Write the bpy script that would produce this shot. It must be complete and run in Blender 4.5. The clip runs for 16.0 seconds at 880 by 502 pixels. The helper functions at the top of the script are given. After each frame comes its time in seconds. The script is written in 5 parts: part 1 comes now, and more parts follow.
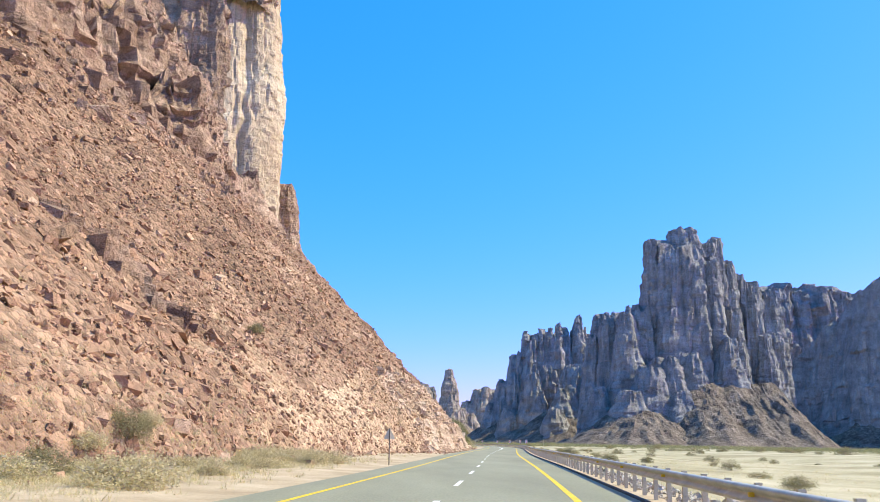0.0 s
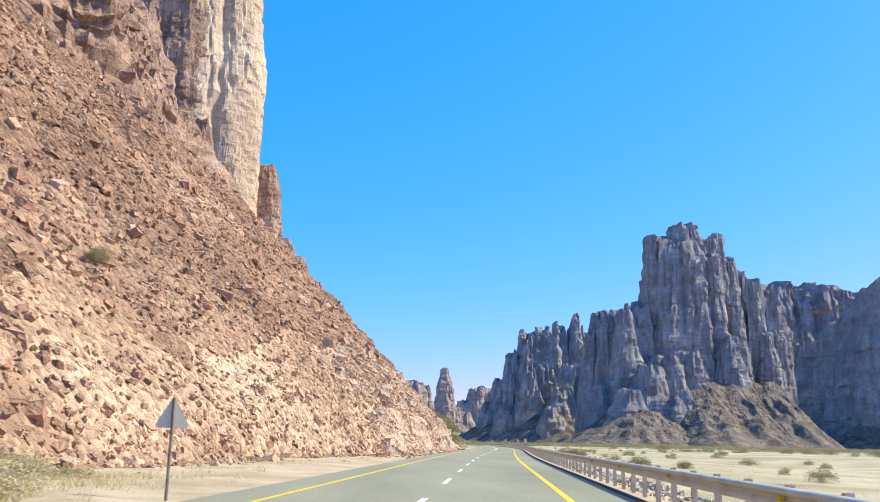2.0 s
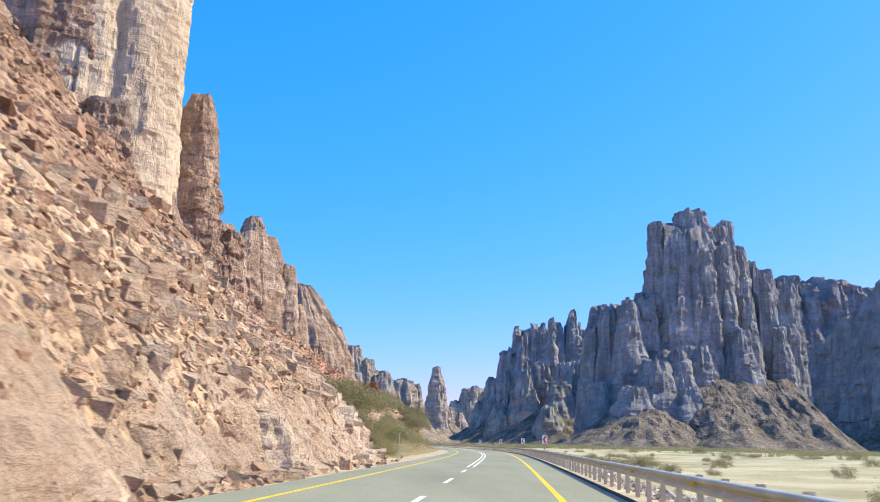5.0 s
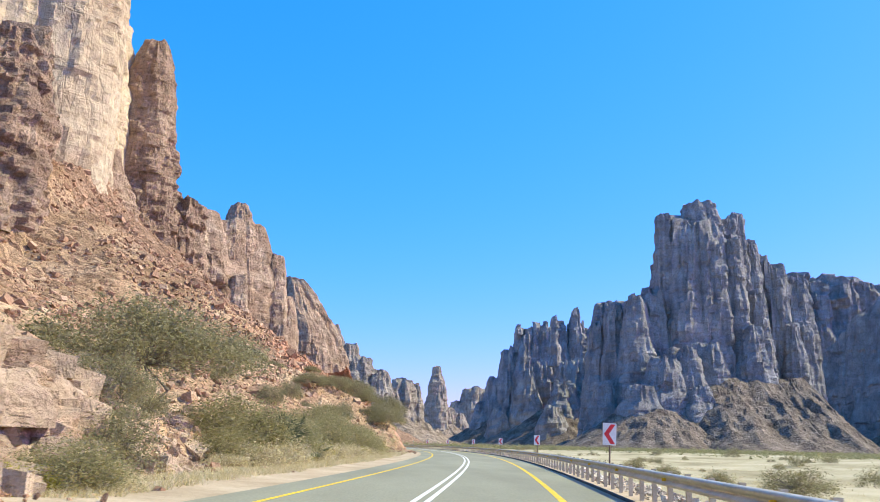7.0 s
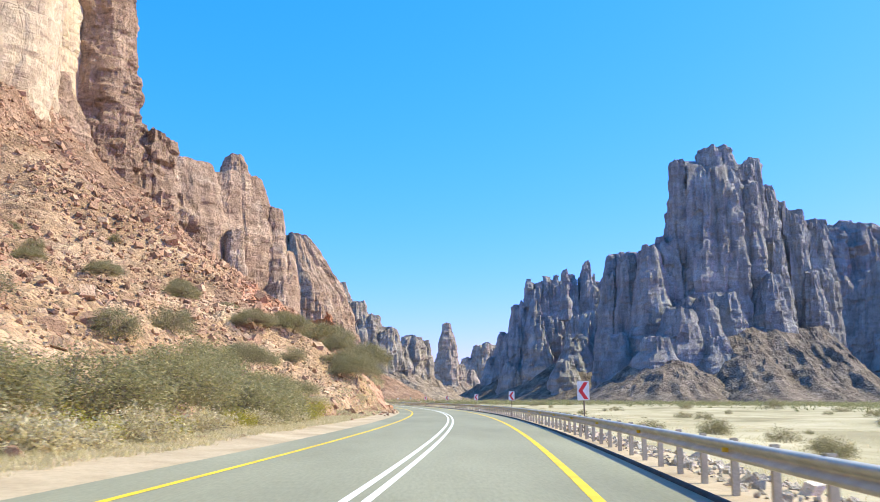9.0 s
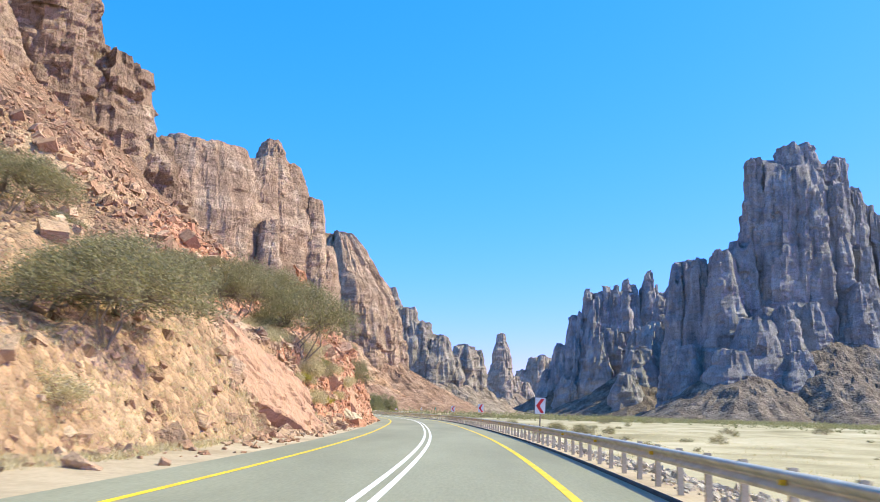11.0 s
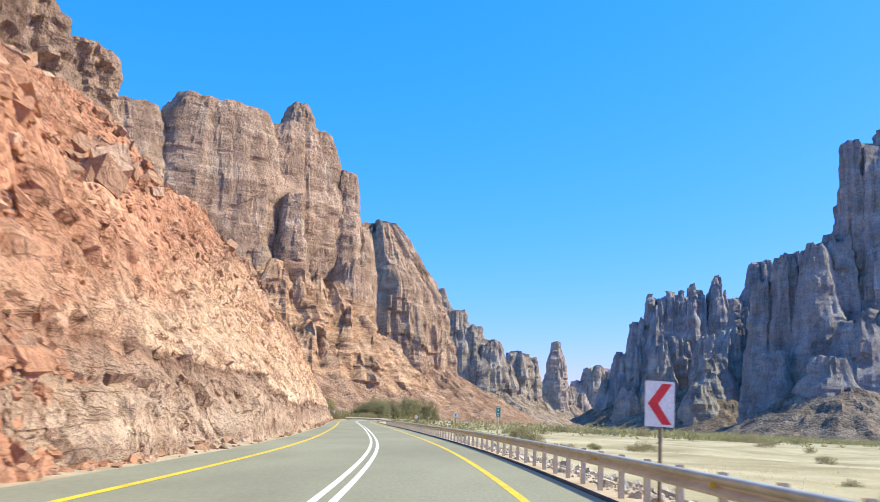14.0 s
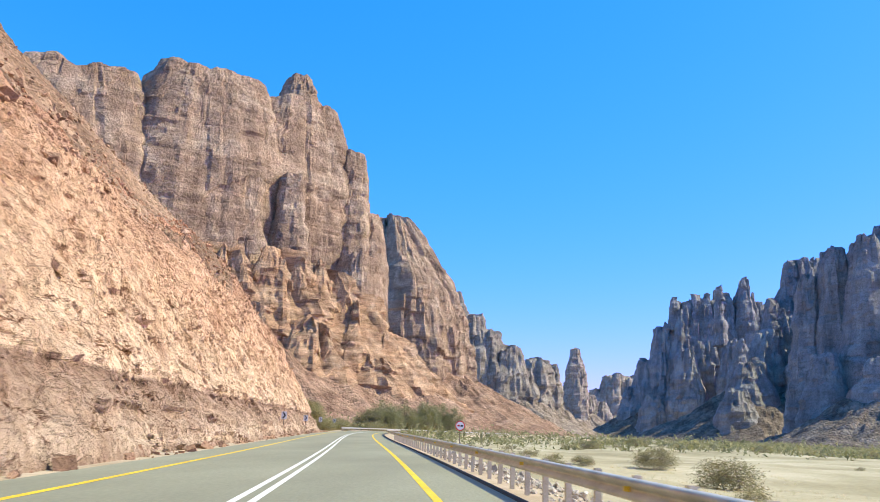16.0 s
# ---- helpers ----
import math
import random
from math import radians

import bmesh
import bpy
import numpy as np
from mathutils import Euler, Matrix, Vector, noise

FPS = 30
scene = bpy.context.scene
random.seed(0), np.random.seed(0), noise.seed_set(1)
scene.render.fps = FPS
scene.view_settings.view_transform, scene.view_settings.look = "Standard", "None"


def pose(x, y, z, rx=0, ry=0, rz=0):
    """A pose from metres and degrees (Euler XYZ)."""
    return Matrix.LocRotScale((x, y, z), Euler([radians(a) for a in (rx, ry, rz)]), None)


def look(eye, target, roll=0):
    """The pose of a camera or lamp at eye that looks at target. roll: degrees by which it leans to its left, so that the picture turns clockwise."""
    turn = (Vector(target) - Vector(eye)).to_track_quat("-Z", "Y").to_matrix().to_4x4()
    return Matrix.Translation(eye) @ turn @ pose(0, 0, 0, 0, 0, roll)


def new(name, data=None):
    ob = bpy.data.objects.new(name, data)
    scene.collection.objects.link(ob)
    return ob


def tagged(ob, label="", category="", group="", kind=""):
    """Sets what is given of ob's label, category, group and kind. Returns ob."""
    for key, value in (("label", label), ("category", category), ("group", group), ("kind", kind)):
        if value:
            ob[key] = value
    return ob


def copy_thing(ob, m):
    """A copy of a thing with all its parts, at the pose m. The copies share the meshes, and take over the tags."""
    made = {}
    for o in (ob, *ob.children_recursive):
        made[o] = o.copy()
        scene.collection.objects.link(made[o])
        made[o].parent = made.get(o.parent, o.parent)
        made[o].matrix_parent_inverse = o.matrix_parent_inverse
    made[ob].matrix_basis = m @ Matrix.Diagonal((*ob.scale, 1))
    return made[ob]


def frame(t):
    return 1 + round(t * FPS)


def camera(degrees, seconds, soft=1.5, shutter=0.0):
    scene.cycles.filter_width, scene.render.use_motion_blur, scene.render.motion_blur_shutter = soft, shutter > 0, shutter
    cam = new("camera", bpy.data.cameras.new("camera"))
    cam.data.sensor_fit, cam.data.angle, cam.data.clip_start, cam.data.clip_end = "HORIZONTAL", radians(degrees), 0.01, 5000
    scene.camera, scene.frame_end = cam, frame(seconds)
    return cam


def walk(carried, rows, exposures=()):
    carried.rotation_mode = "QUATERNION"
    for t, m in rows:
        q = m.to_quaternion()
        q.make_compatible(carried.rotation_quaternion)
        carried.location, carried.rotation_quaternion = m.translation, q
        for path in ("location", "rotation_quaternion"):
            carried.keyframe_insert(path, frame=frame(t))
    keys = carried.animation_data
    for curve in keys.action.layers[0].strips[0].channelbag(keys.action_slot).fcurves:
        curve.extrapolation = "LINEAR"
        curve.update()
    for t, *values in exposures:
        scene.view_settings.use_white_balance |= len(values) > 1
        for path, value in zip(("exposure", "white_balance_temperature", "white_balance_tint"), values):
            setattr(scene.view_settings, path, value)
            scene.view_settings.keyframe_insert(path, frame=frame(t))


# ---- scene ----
cam = camera(54.83, 16.0, soft=0.75, shutter=0.12)
# seconds, x, y, z, yaw, pitch, lean
ROWS = [
    (0, 0.00, 0.00, 1.400, -1.73, 12.67, -0.98),
    (0.5, 0.90, 8.32, 1.380, -1.78, 12.68, -1.02),
    (1, 1.87, 16.76, 1.350, -1.84, 12.67, -1.05),
    (1.5, 2.86, 25.28, 1.330, -1.88, 12.66, -1.12),
    (2, 3.89, 34.03, 1.329, -1.96, 12.64, -1.17),
    (2.35, 4.72, 40.10, 1.329, -2.02, 12.63, -1.19),
    (2.5, 5.09, 44.36, 1.328, -2.05, 12.63, -1.20),
    (3, 7.03, 62.25, 1.328, -2.21, 12.60, -1.26),
    (3.5, 8.83, 79.68, 1.327, -2.37, 12.60, -1.26),
    (4, 10.65, 97.63, 1.326, -2.43, 12.67, -1.27),
    (4.5, 12.81, 115.60, 1.325, -2.39, 12.70, -1.28),
    (5, 14.97, 133.50, 1.325, -2.35, 12.73, -1.28),
    (5.5, 17.14, 151.50, 1.324, -2.30, 12.75, -1.29),
    (5.9, 18.87, 165.90, 1.323, -2.27, 12.78, -1.29),
    (6.5, 20.23, 177.20, 1.340, -2.22, 12.81, -1.30),
    (7, 21.32, 186.12, 1.336, -2.24, 12.80, -1.35),
    (7.5, 22.44, 195.02, 1.334, -2.25, 12.84, -1.46),
    (8, 23.56, 203.88, 1.325, -2.24, 12.85, -1.50),
    (8.5, 24.55, 212.84, 1.330, -2.09, 12.02, -1.20),
    (9, 25.76, 224.33, 1.405, -1.67, 9.98, -0.29),
    (9.5, 27.30, 242.30, 1.435, -1.55, 9.88, -0.58),
    (10, 29.06, 261.10, 1.430, -1.00, 9.95, -0.75),
    (10.5, 30.08, 279.90, 1.415, 0.40, 10.30, -1.25),
    (11, 30.64, 298.80, 1.400, 2.20, 10.70, -1.85),
    (11.5, 30.75, 317.60, 1.385, 3.90, 10.93, -2.30),
    (12, 30.40, 336.44, 1.377, 4.85, 10.99, -2.49),
    (12.5, 29.63, 354.77, 1.380, 4.93, 11.21, -2.49),
    (13, 28.61, 373.18, 1.377, 5.40, 11.35, -2.63),
    (13.5, 27.41, 391.43, 1.370, 5.80, 11.38, -2.85),
    (14, 25.89, 409.43, 1.363, 5.78, 11.24, -2.89),
    (14.5, 23.77, 427.63, 1.352, 5.68, 11.21, -2.98),
    (15, 21.28, 445.89, 1.343, 5.96, 11.20, -3.07),
    (15.5, 18.50, 463.80, 1.341, 5.96, 11.13, -3.00),
    (16, 15.45, 481.79, 1.340, 6.73, 11.85, -2.59),
]
walk(cam, [(t, pose(x, y, z, 0, 0, yaw) @ pose(0, 0, 0, 90 + pitch) @ pose(0, 0, 0, 0, 0, -lean)) for t, x, y, z, yaw, pitch, lean in ROWS],
     ((0, 0.72), (4, 0.72), (6.5, 0.68), (8.2, 0.70), (9, 0.82), (9.7, 0.80), (12.5, 0.76), (14, 0.70), (16, 0.64)))

# ---- light ----
SUN_DIR = Vector((0.70, 0.08, 0.71)).normalized()
world = bpy.data.worlds.new("desert_sky")
scene.world = world
world.use_nodes = True
wn = world.node_tree
sky = wn.nodes.new("ShaderNodeTexSky")
sky.sky_type = "NISHITA"
sky.sun_disc = False
sky.sun_elevation = math.asin(SUN_DIR.z)
sky.sun_rotation = math.atan2(SUN_DIR.x, SUN_DIR.y)
sky.altitude = 600
sky.air_density = 1.0
sky.dust_density = 1.0
sky.ozone_density = 5.0
# a deeper, cleaner blue: each colour of the sky by a power and a factor
split = wn.nodes.new("ShaderNodeSeparateColor")
joined = wn.nodes.new("ShaderNodeCombineColor")
wn.links.new(sky.outputs[0], split.inputs[0])
for k, (power, factor) in enumerate(((2.05, 0.18), (0.64, 1.12), (1.0, 1.36))):
    up = wn.nodes.new("ShaderNodeMath")
    up.operation = "POWER"
    up.inputs[1].default_value = power
    by = wn.nodes.new("ShaderNodeMath")
    by.operation = "MULTIPLY"
    by.inputs[1].default_value = factor
    wn.links.new(split.outputs[k], up.inputs[0])
    wn.links.new(up.outputs[0], by.inputs[0])
    wn.links.new(by.outputs[0], joined.inputs[k])
wn.links.new(joined.outputs[0], wn.nodes["Background"].inputs["Color"])
wn.nodes["Background"].inputs["Strength"].default_value = 0.15
sun_data = bpy.data.lights.new("sun", "SUN")
sun_data.energy, sun_data.angle, sun_data.color = 4.0, radians(0.6), (1.0, 0.945, 0.575)
sun = new("sun", sun_data)
sun.matrix_world = look(SUN_DIR * 100, (0, 0, 0))
scene.view_settings.exposure = 0.72


# ---- numbers and meshes ----
def hashed(ix, iy, iz):
    n = (ix.astype(np.int64) * 73856093) ^ (iy.astype(np.int64) * 19349663) ^ (iz.astype(np.int64) * 83492791)
    n = n & 0xFFFFFFFF
    n = ((n ^ (n >> 15)) * 0x2C1B3C6D) & 0xFFFFFFFF
    n = ((n ^ (n >> 12)) * 0x297A2D39) & 0xFFFFFFFF
    n = n ^ (n >> 15)
    return n / 2147483648.0 - 1.0


def vnoise(x, y, z):
    x, y, z = np.broadcast_arrays(np.asarray(x, float), y, z)
    ix, iy, iz = np.floor(x), np.floor(y), np.floor(z)
    fx, fy, fz = x - ix, y - iy, z - iz
    fx, fy, fz = fx * fx * (3 - 2 * fx), fy * fy * (3 - 2 * fy), fz * fz * (3 - 2 * fz)
    out = 0
    for dx in (0, 1):
        wx = fx if dx else 1 - fx
        for dy in (0, 1):
            wy = fy if dy else 1 - fy
            for dz in (0, 1):
                out = out + wx * wy * (fz if dz else 1 - fz) * hashed(ix + dx, iy + dy, iz + dz)
    return out


def fbm(x, y, z, octaves=4, gain=0.5):
    total, amp = 0, 1.0
    for k in range(octaves):
        total = total + amp * vnoise(x * 2 ** k + 17.3 * k, y * 2 ** k - 9.1 * k, z * 2 ** k + 4.7 * k)
        amp *= gain
    return total


def ridged(x, y, z, octaves=3):
    total, amp = 0, 1.0
    for k in range(octaves):
        total = total + amp * (1 - 2 * np.abs(vnoise(x * 2 ** k + 7.7 * k, y * 2 ** k + 3.1 * k, z * 2 ** k)))
        amp *= 0.5
    return total


def blocks(p, z, w, h, seed):
    """A random step for each joint-bound block of rock, w wide and h high."""
    row = np.floor(z / h + 0.5 * vnoise(p / (2.5 * w), seed, 0.5) + seed)
    col = np.floor(p / w + 0.5 * hashed(row, row * 0 + 3, row * 0 + 1) + 0.4 * vnoise(z / (1.5 * h), p / (3 * w), seed))
    return hashed(col, row, np.full(np.shape(row), int(seed * 10) % 977, float))


def smooth(a, b, x):
    t = np.clip((x - a) / np.where(np.asarray(b - a) == 0, 1e-6, b - a), 0, 1)
    return t * t * (3 - 2 * t)


def mesh_of(name, verts, faces, flat=True):
    """A mesh from arrays: verts (n, 3) and faces (m, 3 or 4)."""
    me = bpy.data.meshes.new(name)
    verts = np.ascontiguousarray(verts, dtype=np.float32)
    faces = np.ascontiguousarray(faces, dtype=np.int32)
    m, k = faces.shape
    me.vertices.add(len(verts))
    me.vertices.foreach_set("co", verts.ravel())
    me.loops.add(m * k)
    me.loops.foreach_set("vertex_index", faces.ravel())
    me.polygons.add(m)
    me.polygons.foreach_set("loop_start", np.arange(0, m * k, k, dtype=np.int32))
    me.polygons.foreach_set("use_smooth", np.full(m, not flat))
    me.update(calc_edges=True)
    return me


def grid_faces(n, m, wrap=False):
    i, j = np.meshgrid(np.arange(n - 1), np.arange(m if wrap else m - 1), indexing="ij")
    a = i * m + j
    b = i * m + (j + 1) % m
    return np.stack([a, b, b + m, a + m], -1).reshape(-1, 4)


def mesh_part(name, me, material, parent=None, label=""):
    ob = new(name, me)
    if material and not me.materials:
        me.materials.append(material)
    if parent:
        ob.parent = parent
    return tagged(ob, label)


def part(name, bm, material, parent=None, label=""):
    me = bpy.data.meshes.new(name)
    bm.to_mesh(me)
    bm.free()
    return mesh_part(name, me, material, parent, label)


def thing(name, label, category, at=(0, 0, 0), group="", kind="", turn=0):
    ob = new(name)
    ob.matrix_basis = pose(*at, 0, 0, turn)
    return tagged(ob, label, category, group, kind)


# ---- the road's line ----
KNOTS_Y = np.array([-400, -200, 0, 50, 100, 150, 200, 244, 336, 373, 410, 446, 482, 520, 560, 600, 640, 680, 720, 760, 800, 850, 900, 1000, 1200], float)
KNOTS_X = np.array([-44, -23, -1.75, 3.85, 9.05, 14.9, 21.0, 25.6, 28.8, 27.0, 24.2, 19.75, 13.3, 5.9, -2.3, -10.2, -17.2, -22.3, -22.5, -14, 1, 26, 54, 115, 240], float)


def natural_spline(xs, ys):
    n = len(xs)
    h = np.diff(xs)
    a = np.zeros((n, n))
    b = np.zeros(n)
    a[0, 0] = a[-1, -1] = 1
    for i in range(1, n - 1):
        a[i, i - 1], a[i, i], a[i, i + 1] = h[i - 1], 2 * (h[i - 1] + h[i]), h[i]
        b[i] = 6 * ((ys[i + 1] - ys[i]) / h[i] - (ys[i] - ys[i - 1]) / h[i - 1])
    return np.linalg.solve(a, b)


BEND = natural_spline(KNOTS_Y, KNOTS_X)


def road_x(y):
    """The road's centre line."""
    y = np.asarray(y, float)
    yc = np.clip(y, KNOTS_Y[0], KNOTS_Y[-1])
    i = np.clip(np.searchsorted(KNOTS_Y, yc) - 1, 0, len(KNOTS_Y) - 2)
    h = KNOTS_Y[i + 1] - KNOTS_Y[i]
    p, q = (KNOTS_Y[i + 1] - yc) / h, (yc - KNOTS_Y[i]) / h
    return p * KNOTS_X[i] + q * KNOTS_X[i + 1] + ((p ** 3 - p) * BEND[i] + (q ** 3 - q) * BEND[i + 1]) * h * h / 6


def road_slope(y):
    return (road_x(np.asarray(y, float) + 0.5) - road_x(np.asarray(y, float) - 0.5))


def beside(y, off):
    """x of a line that runs off metres to the right of the road's centre."""
    return road_x(y) + off * np.sqrt(1 + road_slope(y) ** 2)


# ---- materials ----
def material(name, rough=0.9, metal=0.0, color=(0.5, 0.5, 0.5)):
    mat = bpy.data.materials.new(name)
    mat.use_nodes = True
    bsdf = mat.node_tree.nodes["Principled BSDF"]
    bsdf.inputs["Roughness"].default_value = rough
    bsdf.inputs["Metallic"].default_value = metal
    bsdf.inputs["Base Color"].default_value = (*color, 1)
    bsdf.inputs["Specular IOR Level"].default_value = 0.25
    return mat, mat.node_tree, bsdf


def place_coord(nt, scale=(1, 1, 1), turn=(0, 0, 0)):
    geo = nt.nodes.new("ShaderNodeNewGeometry")
    mp = nt.nodes.new("ShaderNodeMapping")
    mp.inputs["Scale"].default_value = scale
    mp.inputs["Rotation"].default_value = turn
    nt.links.new(geo.outputs["Position"], mp.inputs["Vector"])
    return mp.outputs[0]


def noise_tex(nt, vec, scale=1.0, detail=5.0, rough=0.6, warp=0.0):
    n = nt.nodes.new("ShaderNodeTexNoise")
    n.inputs["Scale"].default_value = scale
    n.inputs["Detail"].default_value = detail
    n.inputs["Roughness"].default_value = rough
    n.inputs["Distortion"].default_value = warp
    nt.links.new(vec, n.inputs["Vector"])
    return n.outputs["Fac"]


def ramp(nt, fac, stops):
    r = nt.nodes.new("ShaderNodeValToRGB")
    e = r.color_ramp.elements
    while len(e) < len(stops):
        e.new(0.5)
    for el, (pos, col) in zip(e, stops):
        el.position = pos
        el.color = (*col, 1) if len(col) == 3 else col
    nt.links.new(fac, r.inputs["Fac"])
    return r.outputs["Color"]


def blend(nt, fac, a, b, mode="MIX"):
    m = nt.nodes.new("ShaderNodeMix")
    m.data_type, m.blend_type = "RGBA", mode
    for sock, v in ((m.inputs[0], fac), (m.inputs[6], a), (m.inputs[7], b)):
        if isinstance(v, (int, float)):
            sock.default_value = v
        elif isinstance(v, tuple):
            sock.default_value = (*v, 1)
        else:
            nt.links.new(v, sock)
    return m.outputs[2]


def bump(nt, bsdf, heights):
    """Chains bumps: (height socket, strength, distance)."""
    last = None
    for h, s, d in heights:
        b = nt.nodes.new("ShaderNodeBump")
        b.inputs["Strength"].default_value = s
        b.inputs["Distance"].default_value = d
        nt.links.new(h, b.inputs["Height"])
        if last:
            nt.links.new(last, b.inputs["Normal"])
        last = b.outputs["Normal"]
    nt.links.new(last, bsdf.inputs["Normal"])


def rock_material(name, dark, mid, light, size=10.0, strata=0.35, streak=0.4, relief=1.0, patina=(0.10, 0.065, 0.05), grain=1.0, joints=0.35):
    """Sandstone: patches of colour, level bedding, upright streaks and dark desert varnish."""
    mat, nt, bsdf = material(name, 0.92)
    pos = place_coord(nt)
    patches = noise_tex(nt, pos, 1 / size, 6, 0.62, 0.4)
    col = ramp(nt, patches, [(0.30, dark), (0.5, mid), (0.68, light)])
    bands = noise_tex(nt, place_coord(nt, (0.10, 0.10, 0.9), (0.06, 0.05, 0)), 3.0 / size, 5, 0.65, 0.2)
    shade = ramp(nt, bands, [(0.36, (0.45, 0.42, 0.4)), (0.5, (1, 1, 1)), (0.66, (1.25, 1.2, 1.15))])
    col = blend(nt, strata, col, shade, "MULTIPLY")
    thin = noise_tex(nt, place_coord(nt, (0.24, 0.24, 1.0), (0.08, 0.06, 0)), 9.0 / size, 4, 0.7, 0.5)
    col = blend(nt, 0.8 * strata, col, ramp(nt, thin, [(0.36, (0.5, 0.47, 0.45)), (0.47, (1, 1, 1)), (0.66, (1.15, 1.13, 1.1))]), "MULTIPLY")
    runs = noise_tex(nt, place_coord(nt, (1, 1, 0.07)), 2.2 / size, 5, 0.6, 0.3)
    runs_mask = ramp(nt, runs, [(0.45, (0, 0, 0)), (0.62, (1, 1, 1))])
    col = blend(nt, 0.0, col, patina)
    mixer = col.node
    scaled = nt.nodes.new("ShaderNodeMath")
    scaled.operation = "MULTIPLY"
    scaled.inputs[1].default_value = streak
    nt.links.new(runs_mask, scaled.inputs[0])
    nt.links.new(scaled.outputs[0], mixer.inputs[0])
    fine = noise_tex(nt, pos, 14 / size * grain, 7, 0.7)
    col = blend(nt, 0.55, col, ramp(nt, fine, [(0.3, (0.55, 0.53, 0.52)), (0.5, (1, 1, 1)), (0.72, (1.3, 1.3, 1.3))]), "MULTIPLY")
    nt.links.new(col, bsdf.inputs["Base Color"])
    vor = nt.nodes.new("ShaderNodeTexVoronoi")
    vor.feature = "DISTANCE_TO_EDGE"
    vor.inputs["Scale"].default_value = 3.0 / size
    vor.inputs["Randomness"].default_value = 1.0
    nt.links.new(place_coord(nt, (1, 1, 0.45)), vor.inputs["Vector"])
    cracks = ramp(nt, vor.outputs["Distance"], [(0.0, (0, 0, 0)), (0.06, (1, 1, 1))])
    # open joints and bedding planes: thin dark lines with a groove
    grooves = []
    for stretch, scale, width in (((1, 1, 0.13), 5.0 / size, 0.014), ((0.2, 0.2, 1), 5.0 / size, 0.012), ((1, 1, 0.3), 13.0 / size, 0.012)):
        line = noise_tex(nt, place_coord(nt, stretch, (0.05, 0.04, 0.3)), scale, 3, 0.55, 0.2)
        away = nt.nodes.new("ShaderNodeMath")
        away.operation = "SUBTRACT"
        away.inputs[1].default_value = 0.5
        nt.links.new(line, away.inputs[0])
        flat = nt.nodes.new("ShaderNodeMath")
        flat.operation = "ABSOLUTE"
        nt.links.new(away.outputs[0], flat.inputs[0])
        edge = ramp(nt, flat.outputs[0], [(0.0, (0, 0, 0)), (width, (1, 1, 1))])
        grooves.append(edge)
        col = blend(nt, joints, col, ramp(nt, flat.outputs[0], [(0.0, (0.3, 0.27, 0.25)), (width, (1, 1, 1))]), "MULTIPLY")
    nt.links.new(col, bsdf.inputs["Base Color"])
    grit = noise_tex(nt, pos, 42 / size * grain, 5, 0.7)
    bump(nt, bsdf, [(g, min(1, 1.6 * joints), 0.04 * size) for g in grooves] + [(grit, 0.7 * relief, 0.035 * size), (bands, 0.6 * relief, 0.12 * size), (thin, 0.6 * relief * min(1, 2 * strata), 0.06 * size), (cracks, 0.35 * relief, 0.05 * size), (fine, 0.9 * relief, 0.09 * size)])
    return mat


def chips_material(name, dark, mid, light, cell=1.0, relief=1.0):
    """Scree too fine to build: angular chips of many tints."""
    mat, nt, bsdf = material(name, 0.95)
    pos = place_coord(nt)
    vor = nt.nodes.new("ShaderNodeTexVoronoi")
    vor.inputs["Scale"].default_value = 1 / cell
    nt.links.new(pos, vor.inputs["Vector"])
    vor2 = nt.nodes.new("ShaderNodeTexVoronoi")
    vor2.inputs["Scale"].default_value = 3.1 / cell
    nt.links.new(pos, vor2.inputs["Vector"])
    big = noise_tex(nt, pos, 0.07, 5, 0.6, 0.3)
    col = ramp(nt, big, [(0.34, dark), (0.5, mid), (0.68, light)])
    sep = nt.nodes.new("ShaderNodeSeparateColor")
    nt.links.new(vor.outputs["Color"], sep.inputs[0])
    col = blend(nt, 0.7, col, ramp(nt, sep.outputs[0], [(0.0, (0.5, 0.47, 0.46)), (0.6, (1, 1, 1)), (1.0, (1.45, 1.42, 1.4))]), "MULTIPLY")
    fine = noise_tex(nt, pos, 6 / cell, 5, 0.7)
    col = blend(nt, 0.5, col, ramp(nt, fine, [(0.3, (0.6, 0.58, 0.56)), (0.6, (1.1, 1.1, 1.1))]), "MULTIPLY")
    nt.links.new(col, bsdf.inputs["Base Color"])
    bump(nt, bsdf, [(vor.outputs["Distance"], 1.0 * relief, -0.5 * cell), (vor2.outputs["Distance"], 0.8 * relief, -0.2 * cell), (fine, 0.6, 0.08 * cell)])
    return mat


